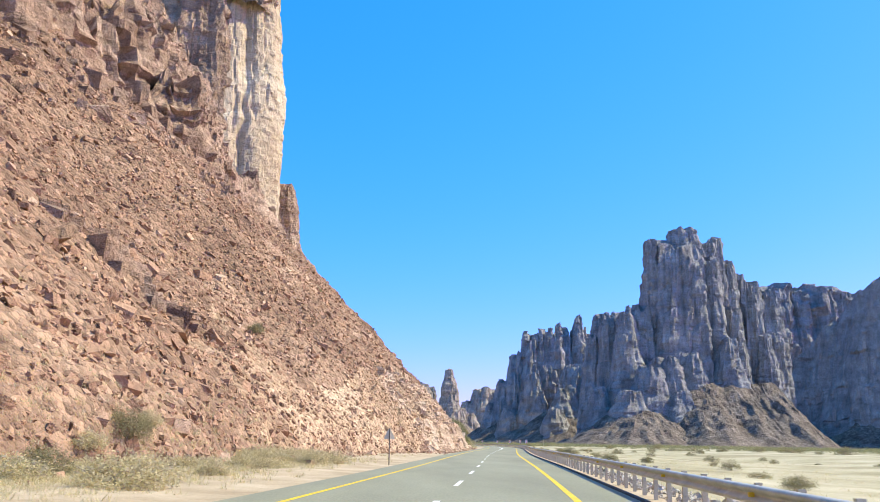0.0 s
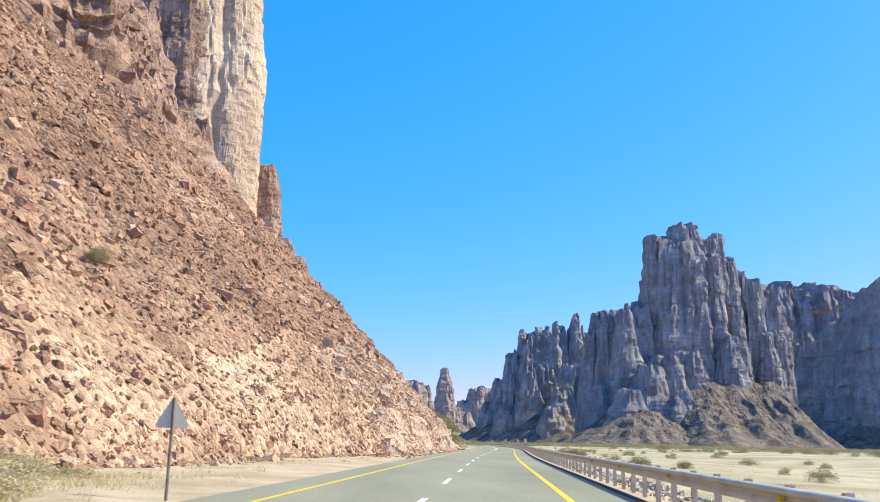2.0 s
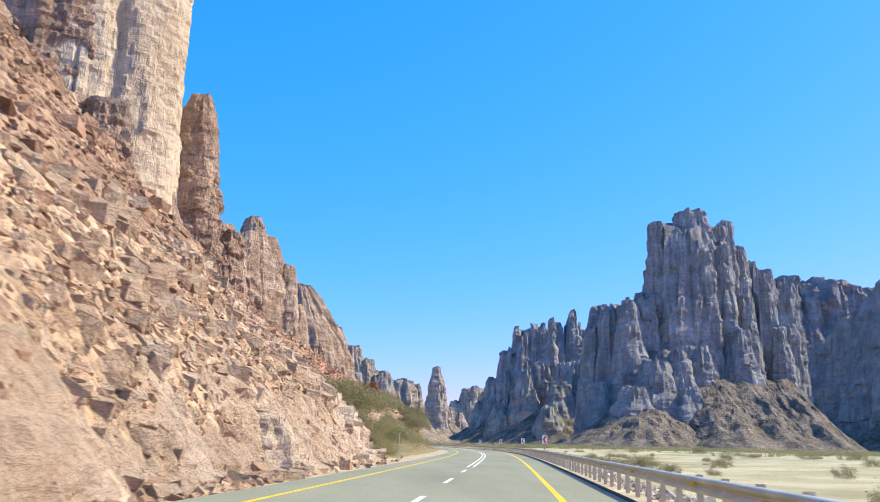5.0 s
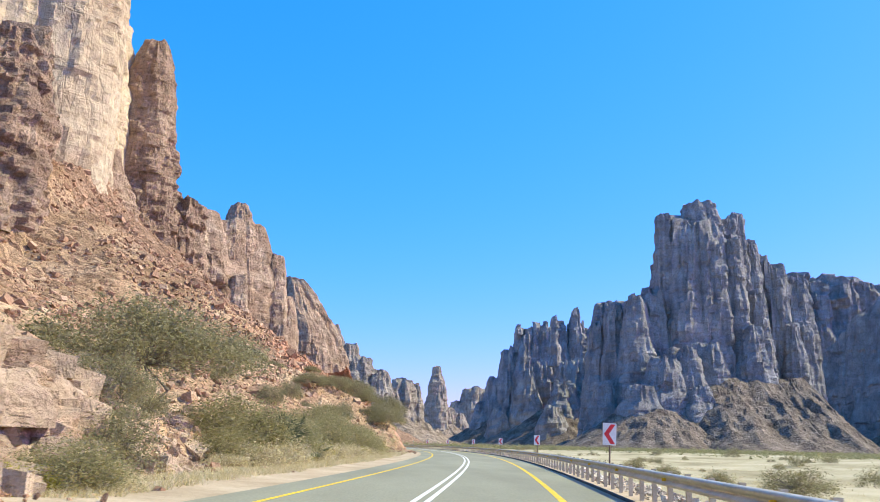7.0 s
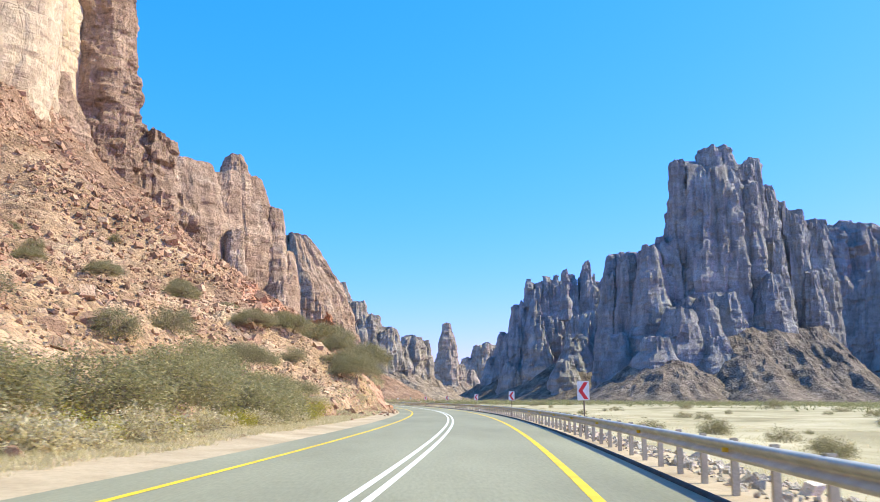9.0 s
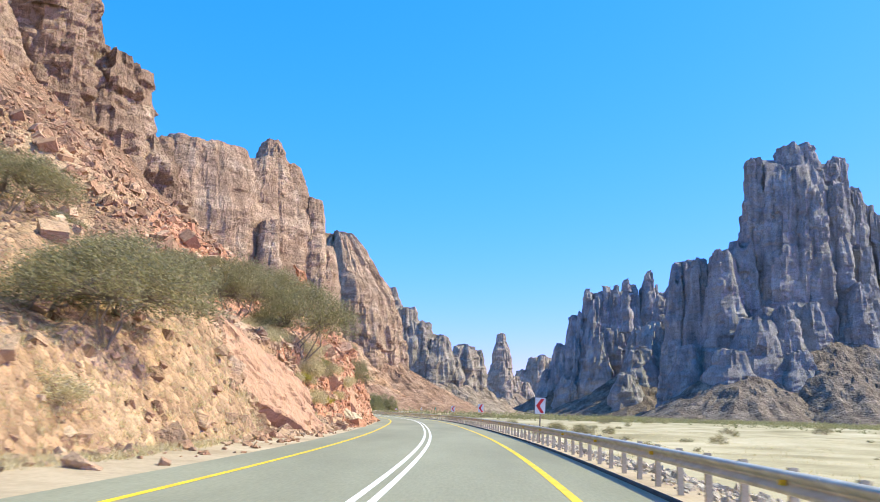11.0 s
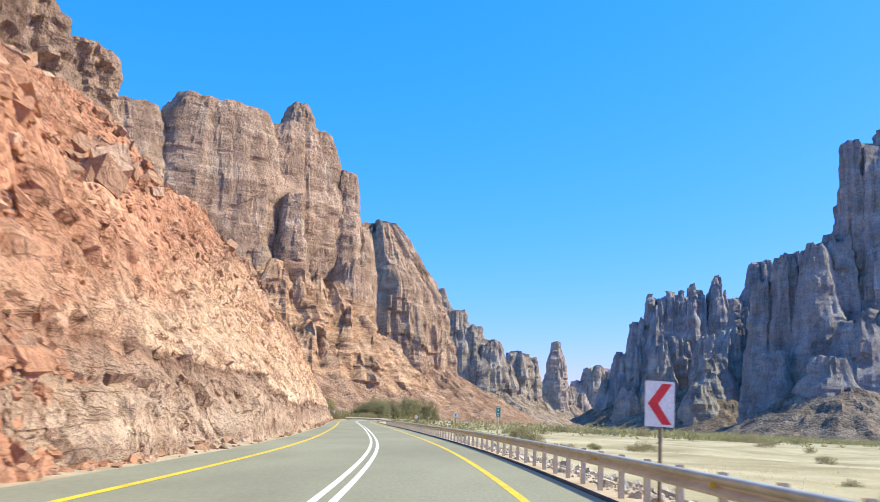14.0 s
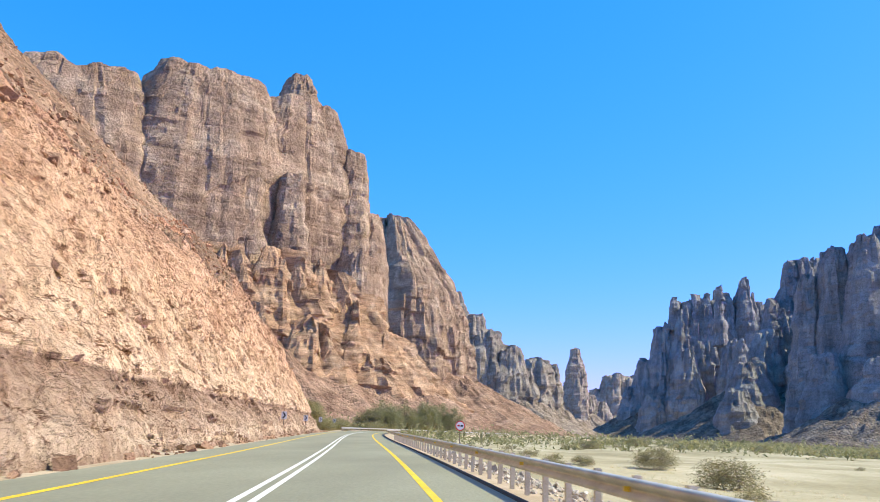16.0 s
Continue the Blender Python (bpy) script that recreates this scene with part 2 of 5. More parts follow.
def stone_material(name, dark, mid, light):
    """Loose blocks: each one has a tint of its own."""
    mat, nt, bsdf = material(name, 0.93)
    info = nt.nodes.new("ShaderNodeObjectInfo")
    geo = nt.nodes.new("ShaderNodeNewGeometry")
    add = nt.nodes.new("ShaderNodeMath")
    nt.links.new(info.outputs["Random"], add.inputs[0])
    nt.links.new(geo.outputs["Random Per Island"], add.inputs[1])
    frac = nt.nodes.new("ShaderNodeMath")
    frac.operation = "FRACT"
    nt.links.new(add.outputs[0], frac.inputs[0])
    col = ramp(nt, frac.outputs[0], [(0.0, dark), (0.25, mid), (0.8, mid), (1.0, light)])
    pos = place_coord(nt)
    big = noise_tex(nt, pos, 0.05, 4, 0.6)
    col = blend(nt, 0.5, col, ramp(nt, big, [(0.35, (0.8, 0.72, 0.7)), (0.65, (1.15, 1.08, 1.0))]), "MULTIPLY")
    fine = noise_tex(nt, pos, 2.5, 7, 0.7)
    col = blend(nt, 0.6, col, ramp(nt, fine, [(0.3, (0.6, 0.58, 0.57)), (0.65, (1.2, 1.2, 1.2))]), "MULTIPLY")
    nt.links.new(col, bsdf.inputs["Base Color"])
    broad = noise_tex(nt, pos, 0.9, 4, 0.6, 0.5)
    bump(nt, bsdf, [(broad, 1.0, 0.55), (fine, 0.9, 0.18)])
    return mat


def mottled(name, stops, scale, rough=0.9, relief=0.4, depth=0.02, second=8.0, metal=0.0, stretch=(1, 1, 1)):
    mat, nt, bsdf = material(name, rough, metal)
    pos = place_coord(nt, stretch)
    big = noise_tex(nt, pos, scale, 6, 0.6)
    fine = noise_tex(nt, pos, scale * second, 6, 0.7)
    col = blend(nt, 0.5, ramp(nt, big, stops), ramp(nt, fine, [(0.3, (0.7, 0.7, 0.7)), (0.7, (1.25, 1.25, 1.25))]), "MULTIPLY")
    nt.links.new(col, bsdf.inputs["Base Color"])
    bump(nt, bsdf, [(fine, relief, depth)])
    return mat


def leaf_material(name, dark, mid, light):
    mat, nt, bsdf = material(name, 0.75)
    geo = nt.nodes.new("ShaderNodeNewGeometry")
    col = ramp(nt, geo.outputs["Random Per Island"], [(0.0, dark), (0.5, mid), (1.0, light)])
    pos = place_coord(nt)
    col = blend(nt, 0.5, col, ramp(nt, noise_tex(nt, pos, 1.3, 3), [(0.3, (0.8, 0.8, 0.8)), (0.7, (1.15, 1.12, 1.05))]), "MULTIPLY")
    nt.links.new(col, bsdf.inputs["Base Color"])
    glow = nt.nodes.new("ShaderNodeBsdfTranslucent")
    nt.links.new(col, glow.inputs["Color"])
    both = nt.nodes.new("ShaderNodeMixShader")
    both.inputs[0].default_value = 0.45
    nt.links.new(bsdf.outputs[0], both.inputs[1])
    nt.links.new(glow.outputs[0], both.inputs[2])
    nt.links.new(both.outputs[0], nt.nodes["Material Output"].inputs["Surface"])
    return mat


PALE_CLIFF = rock_material("pale_sandstone", (0.43, 0.325, 0.215), (0.585, 0.465, 0.32), (0.69, 0.58, 0.42), 30, 0.10, 0.25, 0.4, (0.24, 0.155, 0.105), 1.0, 0.2)
BROWN_CLIFF = rock_material("varnished_sandstone", (0.34, 0.225, 0.155), (0.50, 0.35, 0.25), (0.68, 0.515, 0.38), 18, 0.42, 0.26, 1.0, (0.10, 0.058, 0.045))
GREY_CLIFF = rock_material("weathered_sandstone", (0.25, 0.235, 0.24), (0.355, 0.338, 0.34), (0.465, 0.443, 0.44), 26, 0.16, 0.3, 0.9, (0.07, 0.055, 0.05))
FAR_CLIFF = rock_material("sunlit_grey_brown_sandstone", (0.27, 0.225, 0.195), (0.41, 0.35, 0.305), (0.56, 0.485, 0.42), 26, 0.22, 0.3, 0.9, (0.08, 0.06, 0.05))
RED_CLIFF = rock_material("red_sandstone", (0.30, 0.19, 0.135), (0.48, 0.325, 0.225), (0.62, 0.45, 0.33), 6, 0.5, 0.25, 1.0, (0.13, 0.07, 0.05), 0.8)
CUT_ROCK = rock_material("fresh_cut_sandstone", (0.50, 0.34, 0.22), (0.66, 0.475, 0.32), (0.79, 0.62, 0.455), 5, 0.22, 0.12, 1.0, (0.26, 0.15, 0.11), 0.8, 0.2)
SCREE = chips_material("red_scree", (0.20, 0.122, 0.078), (0.31, 0.196, 0.125), (0.43, 0.29, 0.19), 0.4)
FAR_SCREE = chips_material("brown_scree", (0.21, 0.125, 0.082), (0.325, 0.202, 0.135), (0.445, 0.30, 0.208), 1.3)
DISTANT_SCREE = chips_material("grey_brown_scree", (0.19, 0.145, 0.11), (0.30, 0.235, 0.185), (0.41, 0.335, 0.27), 2.4)
OCHRE_SCREE = chips_material("ochre_scree", (0.36, 0.24, 0.15), (0.495, 0.345, 0.22), (0.62, 0.465, 0.315), 0.35)
TAN_SCREE = chips_material("tan_scree", (0.30, 0.19, 0.108), (0.43, 0.287, 0.17), (0.56, 0.40, 0.255), 0.35)
ORANGE_SCREE = chips_material("orange_scree", (0.37, 0.175, 0.10), (0.51, 0.26, 0.152), (0.64, 0.375, 0.24), 0.3)
FOOT_ROCK = rock_material("red_brown_ledge_sandstone", (0.36, 0.21, 0.125), (0.54, 0.345, 0.215), (0.68, 0.48, 0.325), 9, 0.7, 0.1, 1.1, (0.13, 0.075, 0.05))
LEDGE_ROCK = rock_material("pale_ledge_sandstone", (0.48, 0.345, 0.23), (0.65, 0.495, 0.35), (0.78, 0.63, 0.47), 6, 0.18, 0.25, 0.8, (0.30, 0.19, 0.13), 0.8, 0.25)
ORANGE_STONE = stone_material("orange_block_stone", (0.36, 0.18, 0.105), (0.53, 0.29, 0.175), (0.72, 0.48, 0.33))
GREY_SCREE = chips_material("grey_scree", (0.125, 0.097, 0.08), (0.20, 0.16, 0.132), (0.285, 0.232, 0.19), 2.6)
SALMON_STONE = stone_material("salmon_slab_stone", (0.40, 0.245, 0.155), (0.54, 0.345, 0.225), (0.67, 0.465, 0.325))
STONE = stone_material("red_block_stone", (0.19, 0.115, 0.075), (0.44, 0.28, 0.18), (0.64, 0.46, 0.32))
PALE_STONE = stone_material("pale_block_stone", (0.31, 0.20, 0.125), (0.505, 0.355, 0.23), (0.66, 0.51, 0.355))
DRY_STONE = stone_material("cream_slab_stone", (0.42, 0.35, 0.22), (0.58, 0.49, 0.33), (0.68, 0.59, 0.42))
GREY_STONE = stone_material("grey_rubble_stone", (0.34, 0.305, 0.245), (0.56, 0.51, 0.42), (0.76, 0.71, 0.61))
SAND = mottled("pale_wash_sand", [(0.3, (0.25, 0.215, 0.115)), (0.5, (0.43, 0.375, 0.235)), (0.7, (0.58, 0.515, 0.36))], 0.05, 0.95, 0.5, 0.05, 40)
VERGE = mottled("gravelly_verge", [(0.3, (0.36, 0.275, 0.175)), (0.5, (0.47, 0.37, 0.25)), (0.7, (0.58, 0.475, 0.335))], 0.3, 0.95, 0.6, 0.03, 22)
ASPHALT = mottled("worn_asphalt", [(0.3, (0.22, 0.217, 0.155)), (0.5, (0.27, 0.266, 0.188)), (0.7, (0.315, 0.31, 0.222))], 0.25, 0.8, 0.4, 0.008, 60, 0.0, (1.0, 0.2, 1.0))
BITUMEN = mottled("bitumen_edge", [(0.3, (0.035, 0.034, 0.032)), (0.7, (0.09, 0.085, 0.078))], 1.0, 0.85, 0.5, 0.01)
YELLOW = mottled("yellow_road_paint", [(0.3, (0.62, 0.42, 0.03)), (0.6, (0.80, 0.58, 0.04))], 1.2, 0.7, 0.2, 0.004, 30)
WHITE = mottled("white_road_paint", [(0.3, (0.60, 0.60, 0.57)), (0.6, (0.80, 0.80, 0.77))], 1.2, 0.7, 0.2, 0.004, 30)
STEEL = mottled("galvanised_steel", [(0.3, (0.40, 0.38, 0.325)), (0.7, (0.60, 0.575, 0.51))], 1.5, 0.5, 0.2, 0.003, 12, 0.35)
POST_STEEL = mottled("dull_galvanised_steel", [(0.3, (0.44, 0.385, 0.285)), (0.7, (0.62, 0.55, 0.42))], 2.0, 0.6, 0.2, 0.003, 12, 0.25)


# y and height of the dark seam in the cut bank
SEAM = [(430, 3.3), (446, 3.45), (456, 3.6), (465, 3.6), (472, 3.0), (478, 2.1), (484, 2.3), (492, 2.7), (503, 3.05), (527, 3.05), (575, 3.2), (650, 3.2)]


# y and height above which the cut bank is weathered orange
STAIN = [(430, 3.2), (438, 4.6), (450, 7.0), (466, 11.0), (485, 15.0), (510, 20.0), (650, 25.0)]


def layered_cut(name):
    """Freshly cut bank: grey-brown beds at the foot, a brown seam with painted overhang shade, peach rock above."""
    mat, nt, bsdf = material(name, 0.92)
    pos = place_coord(nt)
    sep = nt.nodes.new("ShaderNodeSeparateXYZ")
    nt.links.new(pos, sep.inputs[0])
    rough = noise_tex(nt, pos, 0.7, 5, 0.65)
    along = nt.nodes.new("ShaderNodeMapRange")
    along.inputs["From Min"].default_value, along.inputs["From Max"].default_value = SEAM[0][0], SEAM[-1][0]
    nt.links.new(sep.outputs["Y"], along.inputs["Value"])
    level = ramp(nt, along.outputs[0], [((y - SEAM[0][0]) / (SEAM[-1][0] - SEAM[0][0]), (z / 5, z / 5, z / 5)) for y, z in SEAM])
    tilt = nt.nodes.new("ShaderNodeMath")
    tilt.operation = "MULTIPLY_ADD"
    nt.links.new(level, tilt.inputs[0])
    tilt.inputs[1].default_value = -5.0
    nt.links.new(sep.outputs["Z"], tilt.inputs[2])
    lev = nt.nodes.new("ShaderNodeMath")
    lev.operation = "MULTIPLY_ADD"
    nt.links.new(rough, lev.inputs[0])
    lev.inputs[1].default_value = -0.9
    nt.links.new(tilt.outputs[0], lev.inputs[2])
    span = nt.nodes.new("ShaderNodeMapRange")
    span.inputs["From Min"].default_value = -6.85
    span.inputs["From Max"].default_value = 18.65
    nt.links.new(lev.outputs[0], span.inputs["Value"])
    # brown seam band; its darkest stop, just below the peach, paints the overhang's shadow
    col = ramp(nt, span.outputs[0], [(0.0, (0.62, 0.465, 0.325)), (0.07, (0.50, 0.36, 0.25)), (0.10, (0.70, 0.54, 0.39)), (0.13, (0.51, 0.365, 0.255)), (0.15, (0.70, 0.53, 0.375)), (0.185, (0.55, 0.395, 0.275)), (0.205, (0.50, 0.35, 0.24)), (0.236, (0.42, 0.28, 0.19)), (0.243, (0.28, 0.175, 0.12)),
                                    (0.252, (0.82, 0.59, 0.40)), (0.40, (0.79, 0.545, 0.355)), (0.55, (0.74, 0.48, 0.305)), (0.75, (0.68, 0.43, 0.275)), (1.0, (0.52, 0.31, 0.20))])
    patch = noise_tex(nt, pos, 0.25, 6, 0.65, 0.4)
    crust = ramp(nt, along.outputs[0], [((y - SEAM[0][0]) / (SEAM[-1][0] - SEAM[0][0]), (z / 25, z / 25, z / 25)) for y, z in STAIN])
    over = nt.nodes.new("ShaderNodeMath")
    over.operation = "MULTIPLY_ADD"
    nt.links.new(crust, over.inputs[0])
    over.inputs[1].default_value = -25.0
    nt.links.new(sep.outputs["Z"], over.inputs[2])
    ragged = nt.nodes.new("ShaderNodeMath")
    ragged.operation = "MULTIPLY_ADD"
    nt.links.new(patch, ragged.inputs[0])
    ragged.inputs[1].default_value = 9.0
    nt.links.new(over.outputs[0], ragged.inputs[2])
    stained = nt.nodes.new("ShaderNodeMapRange")
    stained.inputs["From Min"].default_value, stained.inputs["From Max"].default_value = 3.2, 7.0
    nt.links.new(ragged.outputs[0], stained.inputs["Value"])
    col = blend(nt, stained.outputs[0], col, ramp(nt, rough, [(0.35, (0.50, 0.245, 0.14)), (0.65, (0.66, 0.375, 0.235))]))
    col = blend(nt, 0.85, col, ramp(nt, patch, [(0.34, (0.78, 0.70, 0.65)), (0.5, (1, 1, 1)), (0.68, (1.2, 1.2, 1.2))]), "MULTIPLY")
    runs = noise_tex(nt, place_coord(nt, (1, 1, 0.12)), 0.9, 5, 0.6, 0.3)
    col = blend(nt, 0.6, col, ramp(nt, runs, [(0.34, (0.75, 0.67, 0.62)), (0.48, (1, 1, 1))]), "MULTIPLY")
    fine = noise_tex(nt, pos, 3.0, 7, 0.7)
    col = blend(nt, 0.6, col, ramp(nt, fine, [(0.3, (0.6, 0.56, 0.54)), (0.65, (1.2, 1.2, 1.2))]), "MULTIPLY")
    nt.links.new(col, bsdf.inputs["Base Color"])
    beds = noise_tex(nt, place_coord(nt, (0.35, 0.35, 1.6)), 0.8, 5, 0.65, 0.6)
    heights = [(beds, 0.6, 0.4), (runs, 0.5, 0.4)]
    # short open joints, mostly upright
    rare = ramp(nt, noise_tex(nt, pos, 0.55, 3, 0.6), [(0.46, (0, 0, 0)), (0.6, (1, 1, 1))])
    for stretch, scale in (((1, 1, 0.22), 1.1), ((0.3, 0.3, 1), 0.8), ((1, 1, 0.4), 2.6)):
        line = noise_tex(nt, place_coord(nt, stretch, (0.12, 0.1, 0.3)), scale, 4, 0.6, 0.4)
        away = nt.nodes.new("ShaderNodeMath")
        away.operation = "SUBTRACT"
        away.inputs[1].default_value = 0.5
        nt.links.new(line, away.inputs[0])
        flat = nt.nodes.new("ShaderNodeMath")
        flat.operation = "ABSOLUTE"
        nt.links.new(away.outputs[0], flat.inputs[0])
        gap = ramp(nt, flat.outputs[0], [(0.0, (0.3, 0.2, 0.15)), (0.007, (0.7, 0.6, 0.54)), (0.013, (1, 1, 1))])
        col = blend(nt, rare, col, blend(nt, 1.0, col, gap, "MULTIPLY"))
        heights.append((gap, 0.8, 0.25))
    for cell, depth in ((1.6, 0.7), (0.6, 0.3)):
        vor = nt.nodes.new("ShaderNodeTexVoronoi")
        vor.distance = "CHEBYCHEV"
        vor.inputs["Scale"].default_value = 1 / cell
        nt.links.new(place_coord(nt, (1, 1, 0.7), (0.15, 0.1, 0.2)), vor.inputs["Vector"])
        tint = nt.nodes.new("ShaderNodeSeparateColor")
        nt.links.new(vor.outputs["Color"], tint.inputs[0])
        heights.append((tint.outputs[0], 0.7, 0.8 * depth))
        col = blend(nt, 0.35, col, ramp(nt, tint.outputs[1], [(0.0, (0.7, 0.66, 0.62)), (0.5, (1, 1, 1)), (1.0, (1.12, 1.1, 1.08))]), "MULTIPLY")
    nt.links.new(col, bsdf.inputs["Base Color"])
    bump(nt, bsdf, heights + [(fine, 0.9, 0.3)])
    return mat


LAYERED_CUT = layered_cut("bedded_cut_bank")
SIGN_WHITE = mottled("white_sign_face", [(0.3, (0.66, 0.66, 0.66)), (0.7, (0.80, 0.80, 0.80))], 3.0, 0.45, 0.05, 0.001)
SIGN_RED = mottled("red_sign_film", [(0.3, (0.62, 0.035, 0.04)), (0.7, (0.72, 0.05, 0.055))], 3.0, 0.4, 0.05, 0.001)
SIGN_GREEN = mottled("green_sign_film", [(0.3, (0.01, 0.24, 0.17)), (0.7, (0.015, 0.30, 0.21))], 3.0, 0.4, 0.05, 0.001)
SIGN_YELLOW = mottled("yellow_sign_film", [(0.3, (0.75, 0.50, 0.04)), (0.7, (0.82, 0.58, 0.06))], 3.0, 0.4, 0.05, 0.001)
SIGN_BLACK = mottled("black_sign_film", [(0.3, (0.02, 0.02, 0.02)), (0.7, (0.04, 0.04, 0.04))], 3.0, 0.5, 0.05, 0.001)
RUST_STEEL = mottled("weathered_post_steel", [(0.3, (0.14, 0.10, 0.075)), (0.7, (0.30, 0.26, 0.22))], 3.0, 0.7, 0.3, 0.003, 8, 0.3)
OLIVE_LEAF = leaf_material("olive_grey_leaves", (0.205, 0.185, 0.095), (0.31, 0.285, 0.155), (0.42, 0.385, 0.215))
GREEN_LEAF = leaf_material("dusty_green_leaves", (0.24, 0.22, 0.10), (0.355, 0.325, 0.16), (0.46, 0.42, 0.225))
TREE_LEAF = leaf_material("dull_dark_green_leaves", (0.20, 0.20, 0.095), (0.295, 0.29, 0.15), (0.40, 0.385, 0.21))
YELLOW_LEAF = leaf_material("yellow_green_leaves", (0.26, 0.235, 0.04), (0.42, 0.38, 0.06), (0.56, 0.50, 0.11))
DRY_GRASS = leaf_material("dry_straw_grass", (0.46, 0.39, 0.21), (0.62, 0.54, 0.32), (0.78, 0.70, 0.47))
PALM_LEAF = leaf_material("grey_green_palm_leaves", (0.07, 0.085, 0.04), (0.13, 0.15, 0.075), (0.24, 0.25, 0.15))
TWIG = mottled("grey_twig_bark", [(0.3, (0.17, 0.14, 0.105)), (0.7, (0.30, 0.25, 0.195))], 3.0, 0.9, 0.4, 0.01)


# ---- ground and road ----
def ground_z(y, off):
    """Height of the ground by the distance to the right of the road's centre."""
    r = np.maximum(off, 0)
    z = -0.05 - 0.95 * smooth(6.6, 11.0, r) - 0.5 * smooth(11, 30, r)
    x = road_x(y) + off
    z = z + smooth(8, 16, r) * (0.35 * fbm(x / 14, y / 14, 0.5, 3) + 0.10 * fbm(x / 2.2, y / 2.2, 3.1, 2))
    z = z + 0.9 * smooth(25, 60, r) * fbm(x / 60, y / 60, 9.2, 2) * smooth(900, 500, r)
    l = np.maximum(-off, 0)
    z = z + smooth(5.5, 8, l) * (0.12 * fbm(x / 4, y / 4, 1.7, 3) + 0.1)
    return z


rows = np.concatenate([[-1500, -700, -300], np.arange(-140, 0, 10), np.arange(0, 620, 2.0), np.arange(620, 1000, 8), np.geomspace(1000, 4900, 50)])
cols = np.concatenate([-np.geomspace(2500, 60, 26), np.arange(-50, -8, 3), np.arange(-8, 20, 0.8), np.arange(20, 90, 2.5), np.geomspace(90, 2800, 50)])
gy, go = np.meshgrid(rows, cols, indexing="ij")
verts = np.stack([road_x(gy) + go, gy, ground_z(gy, go)], -1).reshape(-1, 3)
ground_me = mesh_of("ground", verts, grid_faces(len(rows), len(cols)), flat=False)
ground = mesh_part("ground", ground_me, SAND)
ground_me.materials.append(VERGE)
mid = (cols[:-1] + cols[1:]) / 2
near = (mid > -60) & (mid < 9.5)
ground_me.polygons.foreach_set("material_index", np.tile(near.astype(np.int32), len(rows) - 1))
tagged(ground, "pale sandy valley floor with gravel verges", "ground", kind="structure")


def ribbon(name, y0, y1, left, right, z, mat, parent=None, step=2.0, label=""):
    ys = np.linspace(y0, y1, max(2, int((y1 - y0) / step) + 1))
    offs = np.linspace(left, right, max(2, int((right - left) / 1.6) + 1))
    yy, oo = np.meshgrid(ys, offs, indexing="ij")
    v = np.stack([road_x(yy) + oo * np.sqrt(1 + road_slope(yy) ** 2), yy, np.full(yy.shape, z)], -1).reshape(-1, 3)
    return mesh_part(name, mesh_of(name, v, grid_faces(len(ys), len(offs)), flat=False), mat, parent, label)


road = ribbon("road", -140, 1000, -4.9, 5.15, 0.0, ASPHALT)
tagged(road, "two-lane grey asphalt road, worn and sun-bleached", "road", kind="structure")
ribbon("edge_line", -140, 1000, -3.54, -3.37, 0.004, YELLOW, road, label="solid yellow edge line")
ribbon("edge_line", -140, 1000, 3.36, 3.55, 0.004, YELLOW, road, label="solid yellow edge line")
ribbon("centre_line", 183, 1000, -0.22, -0.08, 0.004, WHITE, road, label="solid white line of a double pair")
ribbon("centre_line", 183, 1000, 0.10, 0.24, 0.004, WHITE, road, label="solid white line of a double pair")
for k in range(-10, 16):
    ribbon("lane_dash", 6.2 + 11.2 * k, 10.2 + 11.2 * k, -0.08, 0.08, 0.004, WHITE, road)

# low bitumen kerb along the outer shoulder
ys = np.linspace(-140, 1000, 571)
section = [(5.09, -0.02), (5.11, 0.035), (5.16, 0.058), (5.22, 0.052), (5.26, -0.04)]
v = np.stack([np.stack([beside(ys, o), ys, np.full(ys.shape, z)], -1) for o, z in section], 1).reshape(-1, 3)
kerb = mesh_part("kerb", mesh_of("kerb", v, grid_faces(len(ys), len(section)), flat=False), BITUMEN)
tagged(kerb, "low black bitumen kerb beside the road shoulder", "kerb", kind="structure")


# ---- hillside beside the road ----
# y, distance of the toe, height of the cut bank, slope above it, start of the upper cliff, its height
HILL = np.array([
    (-140, 14, 2.0, 0.94, 64, 70), (60, 14, 3.0, 0.94, 64, 70), (90, 12.5, 3.0, 0.94, 64, 70), (105, 8.0, 5.0, 0.99, 64, 66), (134, 6.2, 5.0, 1.00, 64, 62),
    (150, 5.8, 4.0, 1.00, 64, 60), (185, 7.5, 4.0, 1.03, 60, 62), (198, 8.6, 3.5, 0.92, 56, 58), (210, 10, 3.0, 0.75, 52, 58), (235, 12.3, 0.8, 0.46, 46, 62), (254, 11.6, 0.8, 0.42, 44, 58), (264, 11.3, 0.8, 0.38, 60, 30),
    (276, 11, 0.8, 0.38, 88, 8), (300, 9.2, 1.0, 0.36, 92, 8),
    (320, 8.2, 2.6, 0.34, 95, 8), (336, 7.3, 5.0, 0.33, 95, 8), (350, 7.3, 5.5, 0.32, 95, 10), (368, 6.6, 5.2, 0.36, 95, 14), (390, 6.3, 6.2, 0.38, 100, 14),
    (415, 6.2, 9.0, 0.64, 96, 8), (450, 6, 10.0, 0.80, 94, 8), (520, 6.2, 14, 0.87, 80, 2), (560, 6.4, 18, 0.90, 80, 4), (615, 7, 19, 0.92, 80, 4),
    (645, 8.0, 12.0, 0.75, 80, 4), (665, 10, 4.0, 0.45, 90, 0), (690, 14, 1.0, 0.20, 90, 0), (760, 30, 0.0, 0.10, 90, 0)])


